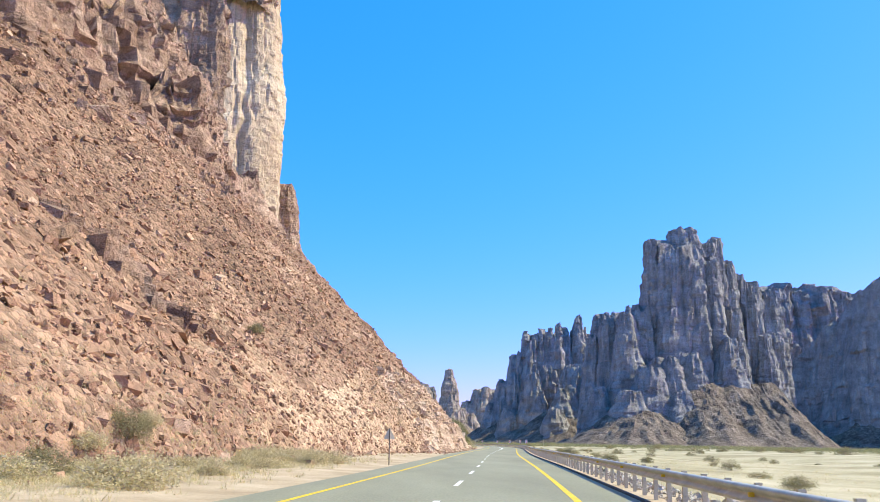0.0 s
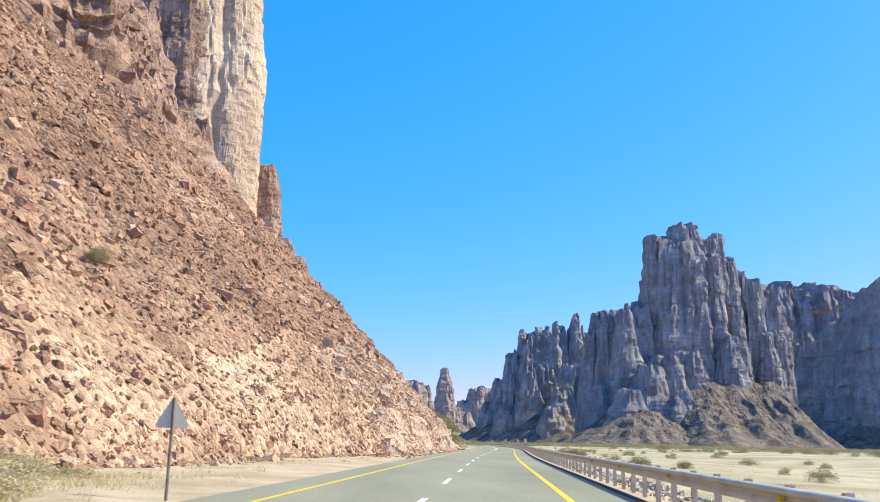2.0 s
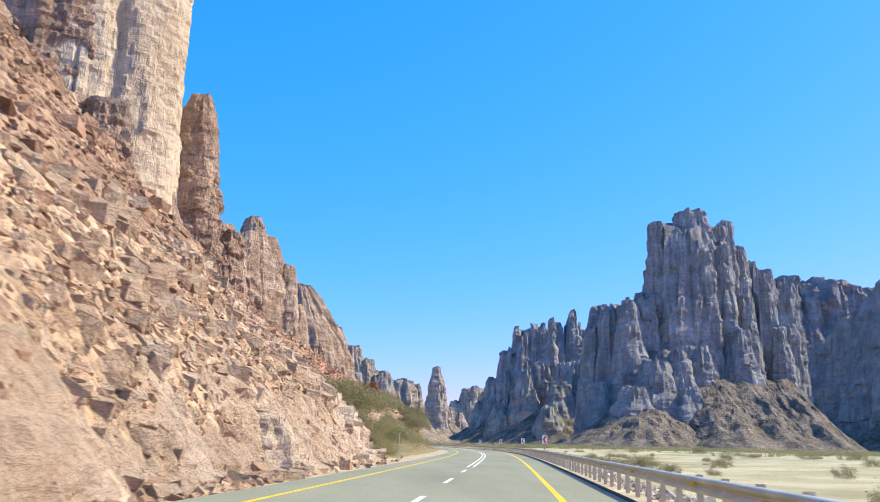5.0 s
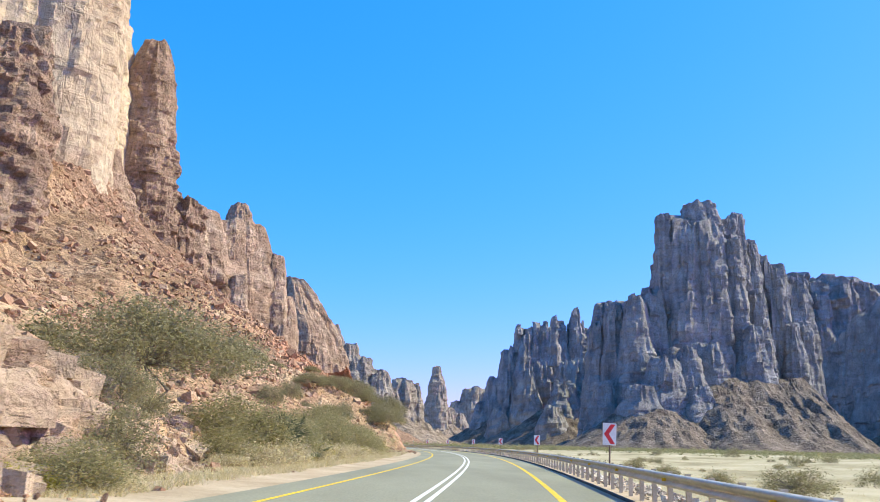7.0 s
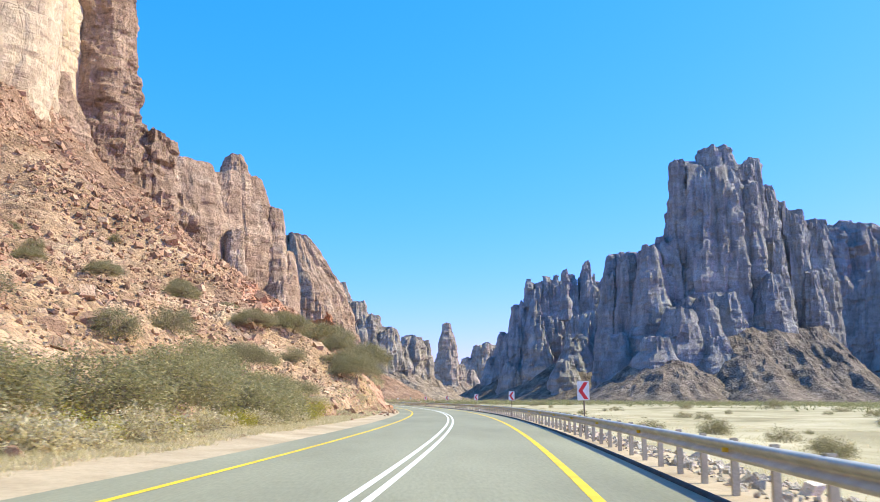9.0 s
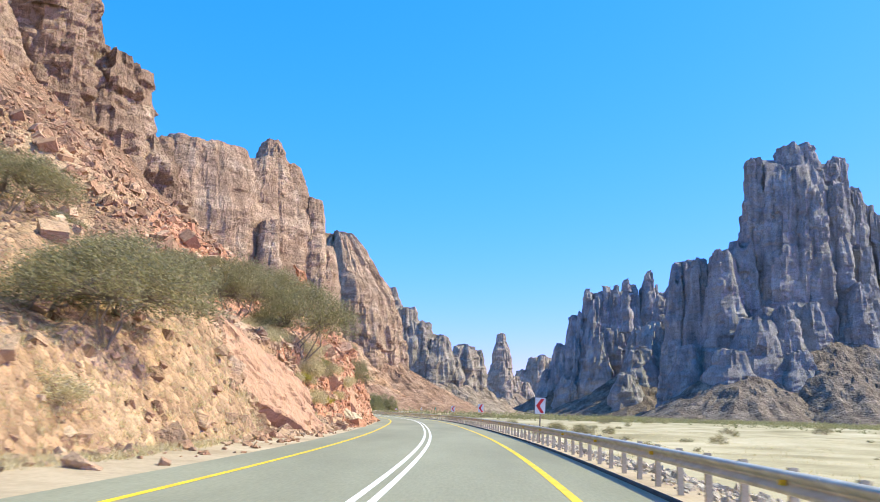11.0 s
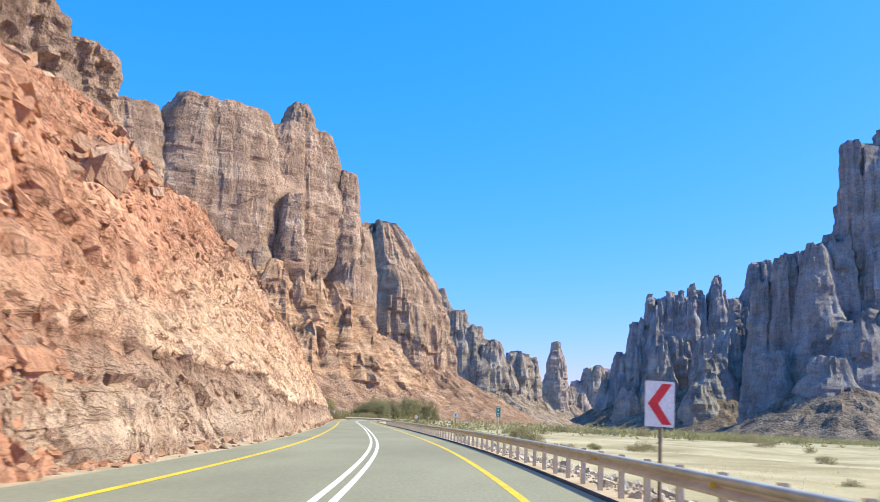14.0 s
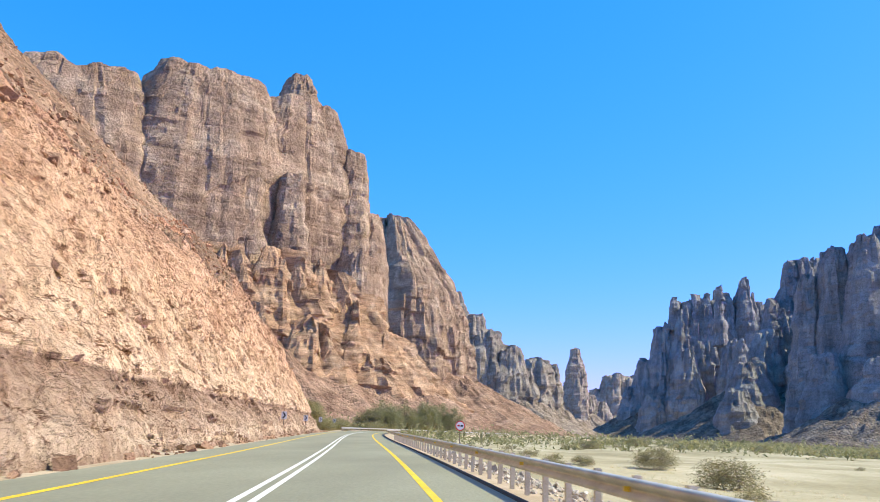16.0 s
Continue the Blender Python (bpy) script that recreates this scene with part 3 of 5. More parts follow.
def bank_steep(y):
    return 1.7 + 0.5 * vnoise(y / 14, 2.2, 0.4) + 1.1 * smooth(352, 368, y) * smooth(440, 415, y)


def hill_z(y, d):
    """Height of the hillside at d metres to the left of the road's centre."""
    toe, bank, k, cliff, rise = (np.interp(y, HILL[:, 0], HILL[:, i]) for i in range(1, 6))
    x = road_x(y) - d
    toe = toe + 0.9 * fbm(y / 9, 0.3, 0.1, 2)
    e = d - toe
    steep = bank_steep(y)
    z = np.where(e < 0, e * 0.6, np.minimum(steep * e, bank + k * (e - bank / steep)))
    f = np.clip(d - cliff, 0, None)
    wall = np.minimum(f * (1.5 + 0.4 * vnoise(y / 25, d / 25, 1.1)), rise * (1 + 0.15 * vnoise(y / 12, 5.5, 0)))
    z = z + np.where(f > 0, wall - k * f * 0.75, 0)
    up = smooth(1, 12, e)
    z = z + up * (2.2 * fbm(x / 17, y / 17, z / 30, 4) + 0.5 * ridged(x / 5, y / 5, 0.3, 2))
    # ledges on the steep parts
    steepness = np.clip(smooth(0, 14, f) + 0.7 * smooth(3, 6, bank) * (1 - smooth(bank * 0.8, bank * 1.6, z)), 0, 1)
    bench = 2.4 + 0.8 * vnoise(y / 30, 7.7, 2.0)
    stepped = np.floor(z / bench) * bench + bench * smooth(0.55, 1.0, z / bench - np.floor(z / bench))
    z = np.where(z > 0.3, z + 0.65 * steepness * (stepped - z), z)
    z = z + steepness * smooth(0.5, 2.5, e) * (0.9 * blocks(y, z, 3.4, 2.4, 4.0) + (0.5 + 0.4 * smooth(430, 450, y)) * blocks(y, z, 1.5, 1.2, 9.0))
    return z + smooth(0, 3, e) * 0.28 * fbm(x / 1.7, y / 1.7, z / 1.7, 3)


def hill_patch(name, y0, y1, dy, ds):
    ys = np.arange(y0, y1 + dy / 2, dy)
    yy, dd = np.meshgrid(ys, ds, indexing="ij")
    zz = hill_z(yy, dd)
    # loose, angular surface
    grain = np.random.default_rng(31).uniform(-1, 1, (3, *yy.shape)) * np.interp(dd, (6, 18, 34, 62, 110), (0.12, 0.2, 0.3, 0.45, 0.8)) * smooth(0.3, 1.5, zz)
    v = np.stack([road_x(yy) - dd + 0.5 * grain[0], yy + 0.5 * grain[1], zz + grain[2]], -1).reshape(-1, 3)
    return mesh_of(name, v, grid_faces(len(ys), len(ds))[:, ::-1], flat=True), len(ys)


DS = np.concatenate([np.arange(4.5, 18, 0.3), np.arange(18, 34, 0.55), np.arange(34, 62, 0.9), np.arange(62, 110, 1.6), np.arange(110, 330, 8)])
hill_me, hn = hill_patch("hillside", -40, 765, 0.7, DS)
hillside = mesh_part("hillside", hill_me, SCREE)
for mat in (RED_CLIFF, OCHRE_SCREE, LAYERED_CUT, TAN_SCREE, ORANGE_SCREE):
    hill_me.materials.append(mat)
hy = (np.arange(hn - 1) * 0.7 - 39.65)[:, None] + 0 * DS[None, :-1]
hd = DS[None, :-1] + 0 * hy
toe_y = np.interp(hy, HILL[:, 0], HILL[:, 1])
bank_y = np.interp(hy, HILL[:, 0], HILL[:, 2])
cliff_y = np.interp(hy, HILL[:, 0], HILL[:, 4])
wob = 3.5 * fbm(hy / 11, hd / 6, 0.2, 3)
fz = hill_z(hy, hd + 0.2)
kind = np.zeros(hy.shape, np.int32)
kind[(hd > cliff_y - 2 + wob) & (hy < 272)] = 1
kind[(hd - toe_y < bank_y * 1.1 + 3.5 + wob) & (hy > 60) & (hy < 236)] = 2
kind[(fz < 3.2 + wob * 0.5) & (hy > 112) & (hy < 218)] = 2
kind[(hd - toe_y < 26 + 2 * wob) & (hy > 354 + 2 * wob) & (hy < 500 + 4 * wob)] = 5
kind[(hy > 262 + 3 * wob) & (hy < 420) & (hd >= 40)] = 4
kind[(hy > 222) & (hy < 374 + wob) & (hd < 46 + 4 * wob) & (kind != 5)] = 4
kind[(hy > 425 + 2.5 * wob) & (hy < 690) & (fz < bank_y * (0.5 + 0.5 * smooth(440, 520, hy)) + 5 + 2 * wob)] = 3
hill_me.polygons.foreach_set("material_index", kind.ravel())
tagged(hillside, "steep red talus hillside with ledges and a cut bank", "hillside", kind="structure")


def bank_mesh(y0, y1, ztop, cell, seed, lift=0.45, strength=1.0, bedded=False):
    """The broken face of a cut bank: joint-bound blocks that stand out and fall back, a soft seam under an overhang."""
    ys = np.arange(y0, y1, cell)
    zs = np.arange(-0.4, ztop, cell)
    Y, Z = np.meshgrid(ys, zs, indexing="ij")
    toe, bank = (np.interp(Y, HILL[:, 0], HILL[:, i]) for i in (1, 2))
    toe = toe + 0.9 * fbm(Y / 9, 0.3, 0.1, 2)
    steep = bank_steep(Y)
    out = 0.24 * blocks(Y, Z, 2.6, 3.6, seed) + 0.15 * blocks(Y, Z, 1.2, 1.7, seed + 1) + 0.10 * blocks(Y, Z, 0.7, 0.8, seed + 2) + 0.26 * fbm(Y / 1.5, Z / 2.0, seed, 4) + 0.13 * hashed(np.floor(Y / 0.5), np.floor(Z / 0.5), np.floor(Z * 0)) + 0.5 * vnoise(Y / 6, Z / 5, seed)
    if bedded:
        s = Z - np.interp(Y, [a for a, b in SEAM], [b for a, b in SEAM]) + 0.25 * vnoise(Y / 3, 0.5, 1.5)
        out = out + (0.12 + 0.16 * vnoise(Y / 7, 1.5, 8.5)) * smooth(-0.1, 0.12, s) * smooth(2.4, 0.5, s) - 0.12 * smooth(-0.9, -0.5, s) * smooth(0.1, -0.1, s)
        out = out + 0.18 * np.where(s < -0.9, blocks(Y / 8, Z, 1.0, 0.4, seed + 5), 0)
    e = Z / steep - lift - strength * out
    sink = smooth(bank * 0.85, bank * 1.15 + 0.5, Z) * 2.5 + 1.6 * (1 - smooth(0, 25, Y - y0)) + 1.6 * (1 - smooth(0, 16, y1 - Y))
    d = np.maximum(toe + e + sink, 5.7 + 0.2 * Z)
    v = np.stack([road_x(Y) - d, Y, Z + 0.15 * vnoise(Y / 0.7, Z / 0.7, 3.3)], -1).reshape(-1, 3)
    return mesh_of("bank", v, grid_faces(len(ys), len(zs)), flat=True)


mesh_part("cut_face", bank_mesh(414, 648, 21.0, 0.25, 4.0, bedded=True), LAYERED_CUT, hillside, "broken bedded face of the road cut")
mesh_part("cut_face", bank_mesh(100, 236, 5.5, 0.22, 8.0, 0.05, 0.8), CUT_ROCK, hillside, "broken tan face of the road cut")


# ---- cliffs ----
def tower_mesh(cx, cy, rx, ry, zb, zt, seed, cell=2.0, flute=1.0, taper=0.25, square=2.6, turn=0.0, crest=0.12, ledge=1.0, dome=0.25, round_at=4.0, crack=0.0):
    """A fluted, bedded sandstone tower between the heights zb and zt."""
    R = (rx + ry) / 2
    n = int(np.clip(2 * math.pi * R / cell, 28, 320))
    m = int(np.clip((zt - zb) / (cell * 1.15), 14, 190))
    th = np.arange(n) / n * 2 * math.pi
    t = np.concatenate([np.linspace(0, 1, m), np.ones(7)])
    shrink = np.concatenate([np.zeros(m), np.array([0.06, 0.15, 0.3, 0.5, 0.7, 0.88, 1.0])])
    T, TH = np.meshgrid(t, th, indexing="ij")
    S = shrink[:, None]
    c, s = np.cos(TH), np.sin(TH)
    rad = (np.abs(c) ** square + np.abs(s) ** square) ** (-1 / square)
    ux, uy = c * rx * rad, s * ry * rad
    o = seed * 13.37
    H = zt - zb
    top = crest * H * (0.5 + 0.5 * fbm(ux / (R * 0.45) + o, uy / (R * 0.45), o, 3))
    z = zb + T * (H - np.minimum(top, 0.35 * H) * smooth(0.3, 1.0, T))
    L1, L2 = R * 0.55, R * 0.2
    arc = (TH - 0.5 * math.pi) % (2 * math.pi) * R + 1.7 * cell * vnoise(ux / (4 * cell), uy / (4 * cell), z / (9 * cell))
    disp = flute * R * 0.13 * (ridged(ux / L1 + o, uy / L1 - o, z / (7 * L1), 2) - 0.6)
    disp = disp + flute * R * 0.05 * (ridged(ux / L2 - o, uy / L2 + o, z / (6 * L2), 3) - 0.6)
    disp = disp + flute * R * (0.09 * blocks(arc, z, 0.5 * R, 0.5 * H, o) + 0.055 * blocks(arc, z, 0.23 * R, 0.2 * H, o + 1))
    bed = vnoise(z / (5.5 * cell) + 0.02 * ux / cell, 0.5 + o, 0.3) + 0.6 * vnoise(z / (1.9 * cell), 3.5 + o, ux / 40)
    disp = disp + ledge * cell * (0.3 * bed + 0.5 * blocks(arc, z, 7 * cell, 6 * cell, o + 2) + 0.36 * blocks(arc, z, 3.4 * cell, 3 * cell, o + 3))
    disp = disp + 0.35 * cell * fbm((ux + o) / (4 * cell), uy / (4 * cell), z / (4 * cell), 2)
    if crack:
        for span, deep in ((0.62, 0.13), (0.27, 0.06)):
            line = vnoise(arc / (span * R) + o, z / (1.3 * H) + 0.25 * vnoise(arc / (0.3 * R), z / (0.2 * H), o), 2.5 + span)
            disp = disp - crack * deep * R * np.exp(-(line / 0.10) ** 2)
    batter = 1 + taper * (1 - T) ** 1.3 + 0.10 * smooth(0.75, 0.60, T + 0.1 * vnoise(ux / R, uy / R, o)) - 0.05
    k = (batter * (1 - dome * T ** round_at) + disp / R * (1 - 0.5 * dome * T ** round_at)) * (1 - S)
    z = z + np.where(S > 0, 0.05 * R * np.sqrt(np.clip(S, 0, 1)) + 0.6 * cell * fbm(ux * (1 - S) / (2 * cell), uy * (1 - S) / (2 * cell), o, 2), 0)
    x, y = ux * k, uy * k
    a = radians(turn)
    v = np.stack([cx + x * math.cos(a) - y * math.sin(a), cy + x * math.sin(a) + y * math.cos(a), z], -1).reshape(-1, 3)
    return mesh_of("tower", v, grid_faces(len(t), n, True), flat=True)


def apron_mesh(cx, cy, rx, ry, zt, slope, seed, cell=4.0, base=-3.0, narrow=1.0):
    """A cone of fallen rock round the foot of a cliff."""
    reach = (zt - base) / slope
    n = int(np.clip(2 * math.pi * (max(rx, ry) + reach * 0.5) / cell, 40, 360))
    m = int(np.clip(reach * 1.2 / cell, 12, 110))
    th = np.arange(n) / n * 2 * math.pi
    q = np.linspace(0, 1, m)
    Q, TH = np.meshgrid(q, th, indexing="ij")
    o = seed * 7.1
    c, s = np.cos(TH), np.sin(TH)
    ext = reach * (1 + 0.22 * fbm(c * 1.6 + o, s * 1.6, o, 3))
    x, y = c * (rx * 0.75 + ext * Q * narrow), s * (ry * 0.75 + ext * Q)
    z = base + (zt - base) * (1 - Q) ** 1.4
    z = z + 0.05 * zt * (1 - Q) * Q * 4 * ridged(c * 5 + o, s * 5, Q * 3, 3) + (0.8 * cell * fbm(x / (3 * cell), y / (3 * cell), o, 4) + 0.5 * cell * blocks(x + y, z, 4 * cell, 2 * cell, o)) * (1 - Q) ** 0.6
    v = np.stack([cx + x, cy + y, z], -1).reshape(-1, 3)
    return mesh_of("talus", v, grid_faces(m, n, True)[:, ::-1], flat=True)


def massif(name, label, mat, scree, towers, aprons, cell, category="cliff", hoodoos=0, **kw):
    """Towers: x, y, rx, ry, foot, top and, where they differ, taper and turn. Aprons: x, y, rx, ry, height, slope."""
    ob = thing(name, label, category)
    base = sum(ord(ch) for ch in name)
    for i, (x, y, rx, ry, zb, zt, *own) in enumerate(towers):
        shape = dict(kw, turn=(i * 37) % 60 - 30)
        shape.update(zip(("taper", "turn"), own))
        mesh_part("tower", tower_mesh(x, y, rx, ry, zb, zt, base + i * 3.7, cell, **shape), mat, ob)
        pick = random.Random(base + i)
        for _ in range(hoodoos):
            r = pick.uniform(0.14, 0.3) * rx
            a = pick.uniform(0, 2 * math.pi)
            mesh_part("hoodoo", tower_mesh(x + 0.55 * rx * math.cos(a), y + 0.55 * ry * math.sin(a), r, r, zt - 0.25 * (zt - zb), zt + pick.uniform(-0.02, 0.04) * (zt - zb),
                                           pick.random() * 50, cell * 0.8, 0.8, 0.4, 2.4, 0, 0.1, 1.5, 0.4, 3.0), mat, ob)
    for i, (x, y, rx, ry, zt, slope, *narrow) in enumerate(aprons):
        mesh_part("talus", apron_mesh(x, y, rx, ry, zt, slope, base + i * 2.3, cell * 1.7, -3.0, *narrow), scree, ob, "slope of fallen rock")
    return ob


# crags above the first talus slope
crags = thing("crag", "rough brown sandstone crags standing above the talus", "crag")
pick = random.Random(77)
for row, (d0, zb, zt, r0) in enumerate(((67, 46, 72, 6), (79, 58, 90, 7), (93, 74, 110, 9))):
    y = 40 + 5 * row
    while y < 236 - 6 * row:
        r = r0 * pick.uniform(0.7, 1.3)
        top = zt * pick.uniform(0.86, 1.04) - max(0, y - 190) * 0.25
        mesh_part("block", tower_mesh(float(road_x(y)) - d0 - pick.uniform(-4, 4), y, r, r * 1.4, zb - 8, top, pick.random() * 90, 1.0, 0.8, 0.3, 3.4, pick.uniform(-40, 40), 0.3, 2.2), RED_CLIFF, crags)
        y += r * pick.uniform(1.5, 2.3)

# pale ledge of massive blocks beside the road
ledge = thing("rock_ledge", "pale massive sandstone ledge with upright cracks beside the road", "rock ledge")
y = 168.0
while y < 213:
    w = pick.uniform(1.1, 2.6)
    d = float(np.interp(y, HILL[:, 0], HILL[:, 1])) + 1.4
    for lay, (z0, z1) in enumerate(((-0.6, 1.8), (1.5, 3.1))):
        mesh_part("block", tower_mesh(float(road_x(y)) - d - 0.7 * lay + pick.uniform(-0.3, 0.3), y + w + lay * 0.6, 1.5, w * 1.05, z0, z1 + pick.uniform(-0.5, 0.5), pick.random() * 90, 0.2, 0.5, 0.06, 4.0, pick.uniform(-14, 14), 0.2, 1.0, 0.2, 4.0, 0.5), LEDGE_ROCK, ledge)
    y += 2 * w * 0.97

# the pale tower over the road and its neighbours
pale_tower = thing("rock_tower", "tall pale sandstone tower with dark vertical cracks", "rock tower")
mesh_part("tower", tower_mesh(-115, 461, 31, 36, 66, 262, 3, 1.1, 0.22, 0.03, 3.6, 30, 0.05, 0.6, 0.10, 8.0, 0.55), PALE_CLIFF, pale_tower, "pale fresh face with dark upright cracks")
# brown cap and flank: weathered rock whose dark colour also paints the shaded side
mesh_part("cap", tower_mesh(-121, 459, 30, 36, 236, 280, 14, 1.0, 0.6, 0.06, 3.0, 24, 0.2, 1.8, 0.40, 4.0, 0.6), BROWN_CLIFF, pale_tower, "brown weathered top of the tower, shade partly in its colour")
mesh_part("flank", tower_mesh(-125, 436, 21, 20, 66, 262, 15, 1.0, 0.6, 0.05, 3.0, 24, 0.08, 1.4, 0.25, 5.0, 0.6), BROWN_CLIFF, pale_tower, "grey-brown weathered flank of the tower, shade partly in its colour")
mesh_part("buttress", tower_mesh(-93, 407, 15, 13, 50, 114, 5, 0.9, 0.7, 0.2, 2.8, 10, 0.15, 2.4), BROWN_CLIFF, pale_tower, "dark layered buttress at the tower's foot")
mesh_part("buttress", tower_mesh(-112, 396, 14, 13, 50, 124, 17, 0.9, 0.7, 0.2, 2.8, 30, 0.15, 2.4), BROWN_CLIFF, pale_tower, "dark layered buttress at the tower's foot")
mesh_part("buttress", tower_mesh(-100, 486, 16, 22, 60, 158, 12, 1.1, 0.5, 0.05, 3.4, -6, 0.06, 0.9, 0.25, 4.0, 0.8), PALE_CLIFF, pale_tower, "pale lower wall of the tower")
mesh_part("buttress", tower_mesh(-92, 470, 14, 22, 60, 100, 6, 1.0, 0.8, 0.3, 2.6, -15, 0.12, 2.2), BROWN_CLIFF, pale_tower, "dark rounded buttress at the tower's foot")
pillar = thing("rock_pillar", "dark brown free-standing sandstone pillar with a notch", "rock pillar")
mesh_part("shaft", tower_mesh(-79, 496, 9.4, 9.5, 96, 152, 8, 0.8, 0.3, 0.0, 2.5, 5, 0.03, 1.2, 0.55, 5.0), BROWN_CLIFF, pillar)
mesh_part("shoulder", tower_mesh(-79, 499, 10.6, 11, 60, 124, 9, 0.8, 0.5, 0.12, 3.0, 20, 0.1, 1.8), BROWN_CLIFF, pillar)
mesh_part("shoulder", tower_mesh(-83, 506, 17, 14, 50, 104, 11, 0.9, 0.6, 0.15, 3.0, -10, 0.15, 2.2), BROWN_CLIFF, pillar)
outcrop = thing("rock_outcrop", "layered brown sandstone outcrop on the hillside crest", "outcrop")
for i, (x, y, r, zt) in enumerate(((-69, 514, 11, 94), (-59, 519, 8, 74), (-76, 532, 10, 93), (-62, 538, 8, 72), (-84, 592, 9.5, 86), (-94, 596, 10, 90))):
    mesh_part("block", tower_mesh(x, y, r, r * 1.2, 40, zt, 20 + i, 1.0, 0.7, 0.12, 3.4, i * 20, 0.1, 2.6), BROWN_CLIFF, outcrop)

first_cliff = massif("cliff", "tall brown sandstone cliff with upright joints and a red talus foot", BROWN_CLIFF, FAR_SCREE,
       [(-254, 918, 50, 36, 50, 196, 0.05, 30), (-192, 960, 50, 36, 50, 212, 0.05, 40), (-150, 1006, 44, 34, 40, 209, 0.05, 48), (-116, 1026, 20, 26, 30, 182, 0.1, 10),
        (-103, 1032, 17, 21, 30, 142, 0.2, 0), (-97, 1004, 14, 18, 30, 108), (-134, 966, 10, 9, 50, 150, 0.4, 20), (-158, 955, 14, 11, 50, 128, 0.5, 10), (-325, 890, 46, 46, 50, 192)],
       [(-200, 970, 90, 70, 66, 0.62), (-115, 990, 50, 45, 40, 0.46), (-280, 925, 60, 50, 70, 0.6)], 1.6, flute=0.2, ledge=0.9, dome=0.3, round_at=6.0, square=3.2, crack=0.4, crest=0.04)
for i, (x, y, rx, ry, top) in enumerate(((-160, 935, 32, 24, 100), (-132, 948, 28, 22, 104), (-114, 968, 32, 24, 96), (-92, 974, 28, 22, 78), (-72, 986, 26, 20, 58), (-190, 914, 34, 22, 92), (-54, 1000, 22, 18, 38), (-224, 894, 36, 22, 92), (-140, 920, 26, 20, 66), (-108, 940, 24, 20, 58), (-80, 962, 22, 20, 46))):
    mesh_part("ledge", tower_mesh(x, y, rx, ry, -2, top, 60 + i, 1.8, 0.6, 0.75, 2.6, 25 + 7 * i, 0.3, 2.4, 0.4, 3.0), FOOT_ROCK, first_cliff, "red-brown ledges below the cliff")
mesh_part("knob", tower_mesh(-144, 997, 15, 13, 176, 227, 77, 1.2, 0.5, 0.18, 2.6, 20, 0.08, 1.0, 0.45, 3.0), BROWN_CLIFF, first_cliff, "rounded block on the crest")
mesh_part("core", tower_mesh(-214, 985, 90, 30, 40, 186, 31, 1.9, 0.3, 0.1, 3.0, 31, 0.08, 1.3, 0.2, 6.0), BROWN_CLIFF, first_cliff)
massif("cliff", "rounded brown sandstone cliff behind the first", BROWN_CLIFF, FAR_SCREE,
       [(-144, 1340, 88, 60, 20, 214), (-92, 1330, 26, 34, 20, 172), (-66, 1350, 18, 24, 20, 122), (-225, 1310, 50, 50, 30, 208)],
       [(-130, 1330, 80, 50, 66, 0.5)], 2.0, flute=0.5, ledge=0.9, dome=0.7, round_at=3.0, taper=0.08, crack=0.3)
massif("cliff", "distant grey-brown sandstone cliff line", FAR_CLIFF, DISTANT_SCREE,
       [(-155, 1930, 52, 50, 20, 232), (-100, 1930, 36, 40, 20, 205), (-64, 1925, 30, 34, 20, 172), (-30, 1920, 28, 30, 20, 148), (-4, 1925, 20, 24, 10, 110),
        (20, 2200, 34, 34, 20, 150), (44, 2210, 22, 24, 20, 138)],
       [(-80, 1935, 100, 50, 70, 0.55), (30, 2205, 50, 40, 55, 0.6)], 4.0, dome=0.35, round_at=4.0)
massif("rock_pinnacle", "lone tapering sandstone pinnacle standing far off", FAR_CLIFF, DISTANT_SCREE,
       [(134, 3012, 37, 34, 20, 212), (131, 3010, 22, 20, 120, 253), (96, 3020, 16, 20, 10, 110), (172, 3030, 26, 28, 10, 120), (205, 3040, 34, 34, 10, 100)],
       [(140, 3020, 70, 50, 62, 0.6)], 5.0, "pinnacle", dome=0.45, round_at=2.0, crest=0.06, taper=0.3)
massif("mesa", "far flat-topped grey mesa", FAR_CLIFF, DISTANT_SCREE,
       [(330, 4000, 60, 60, 30, 250), (400, 4010, 60, 60, 30, 246), (280, 4000, 50, 50, 30, 190), (470, 4020, 60, 60, 30, 230)],
       [(370, 4010, 150, 80, 110, 0.6)], 7.0, "mesa")
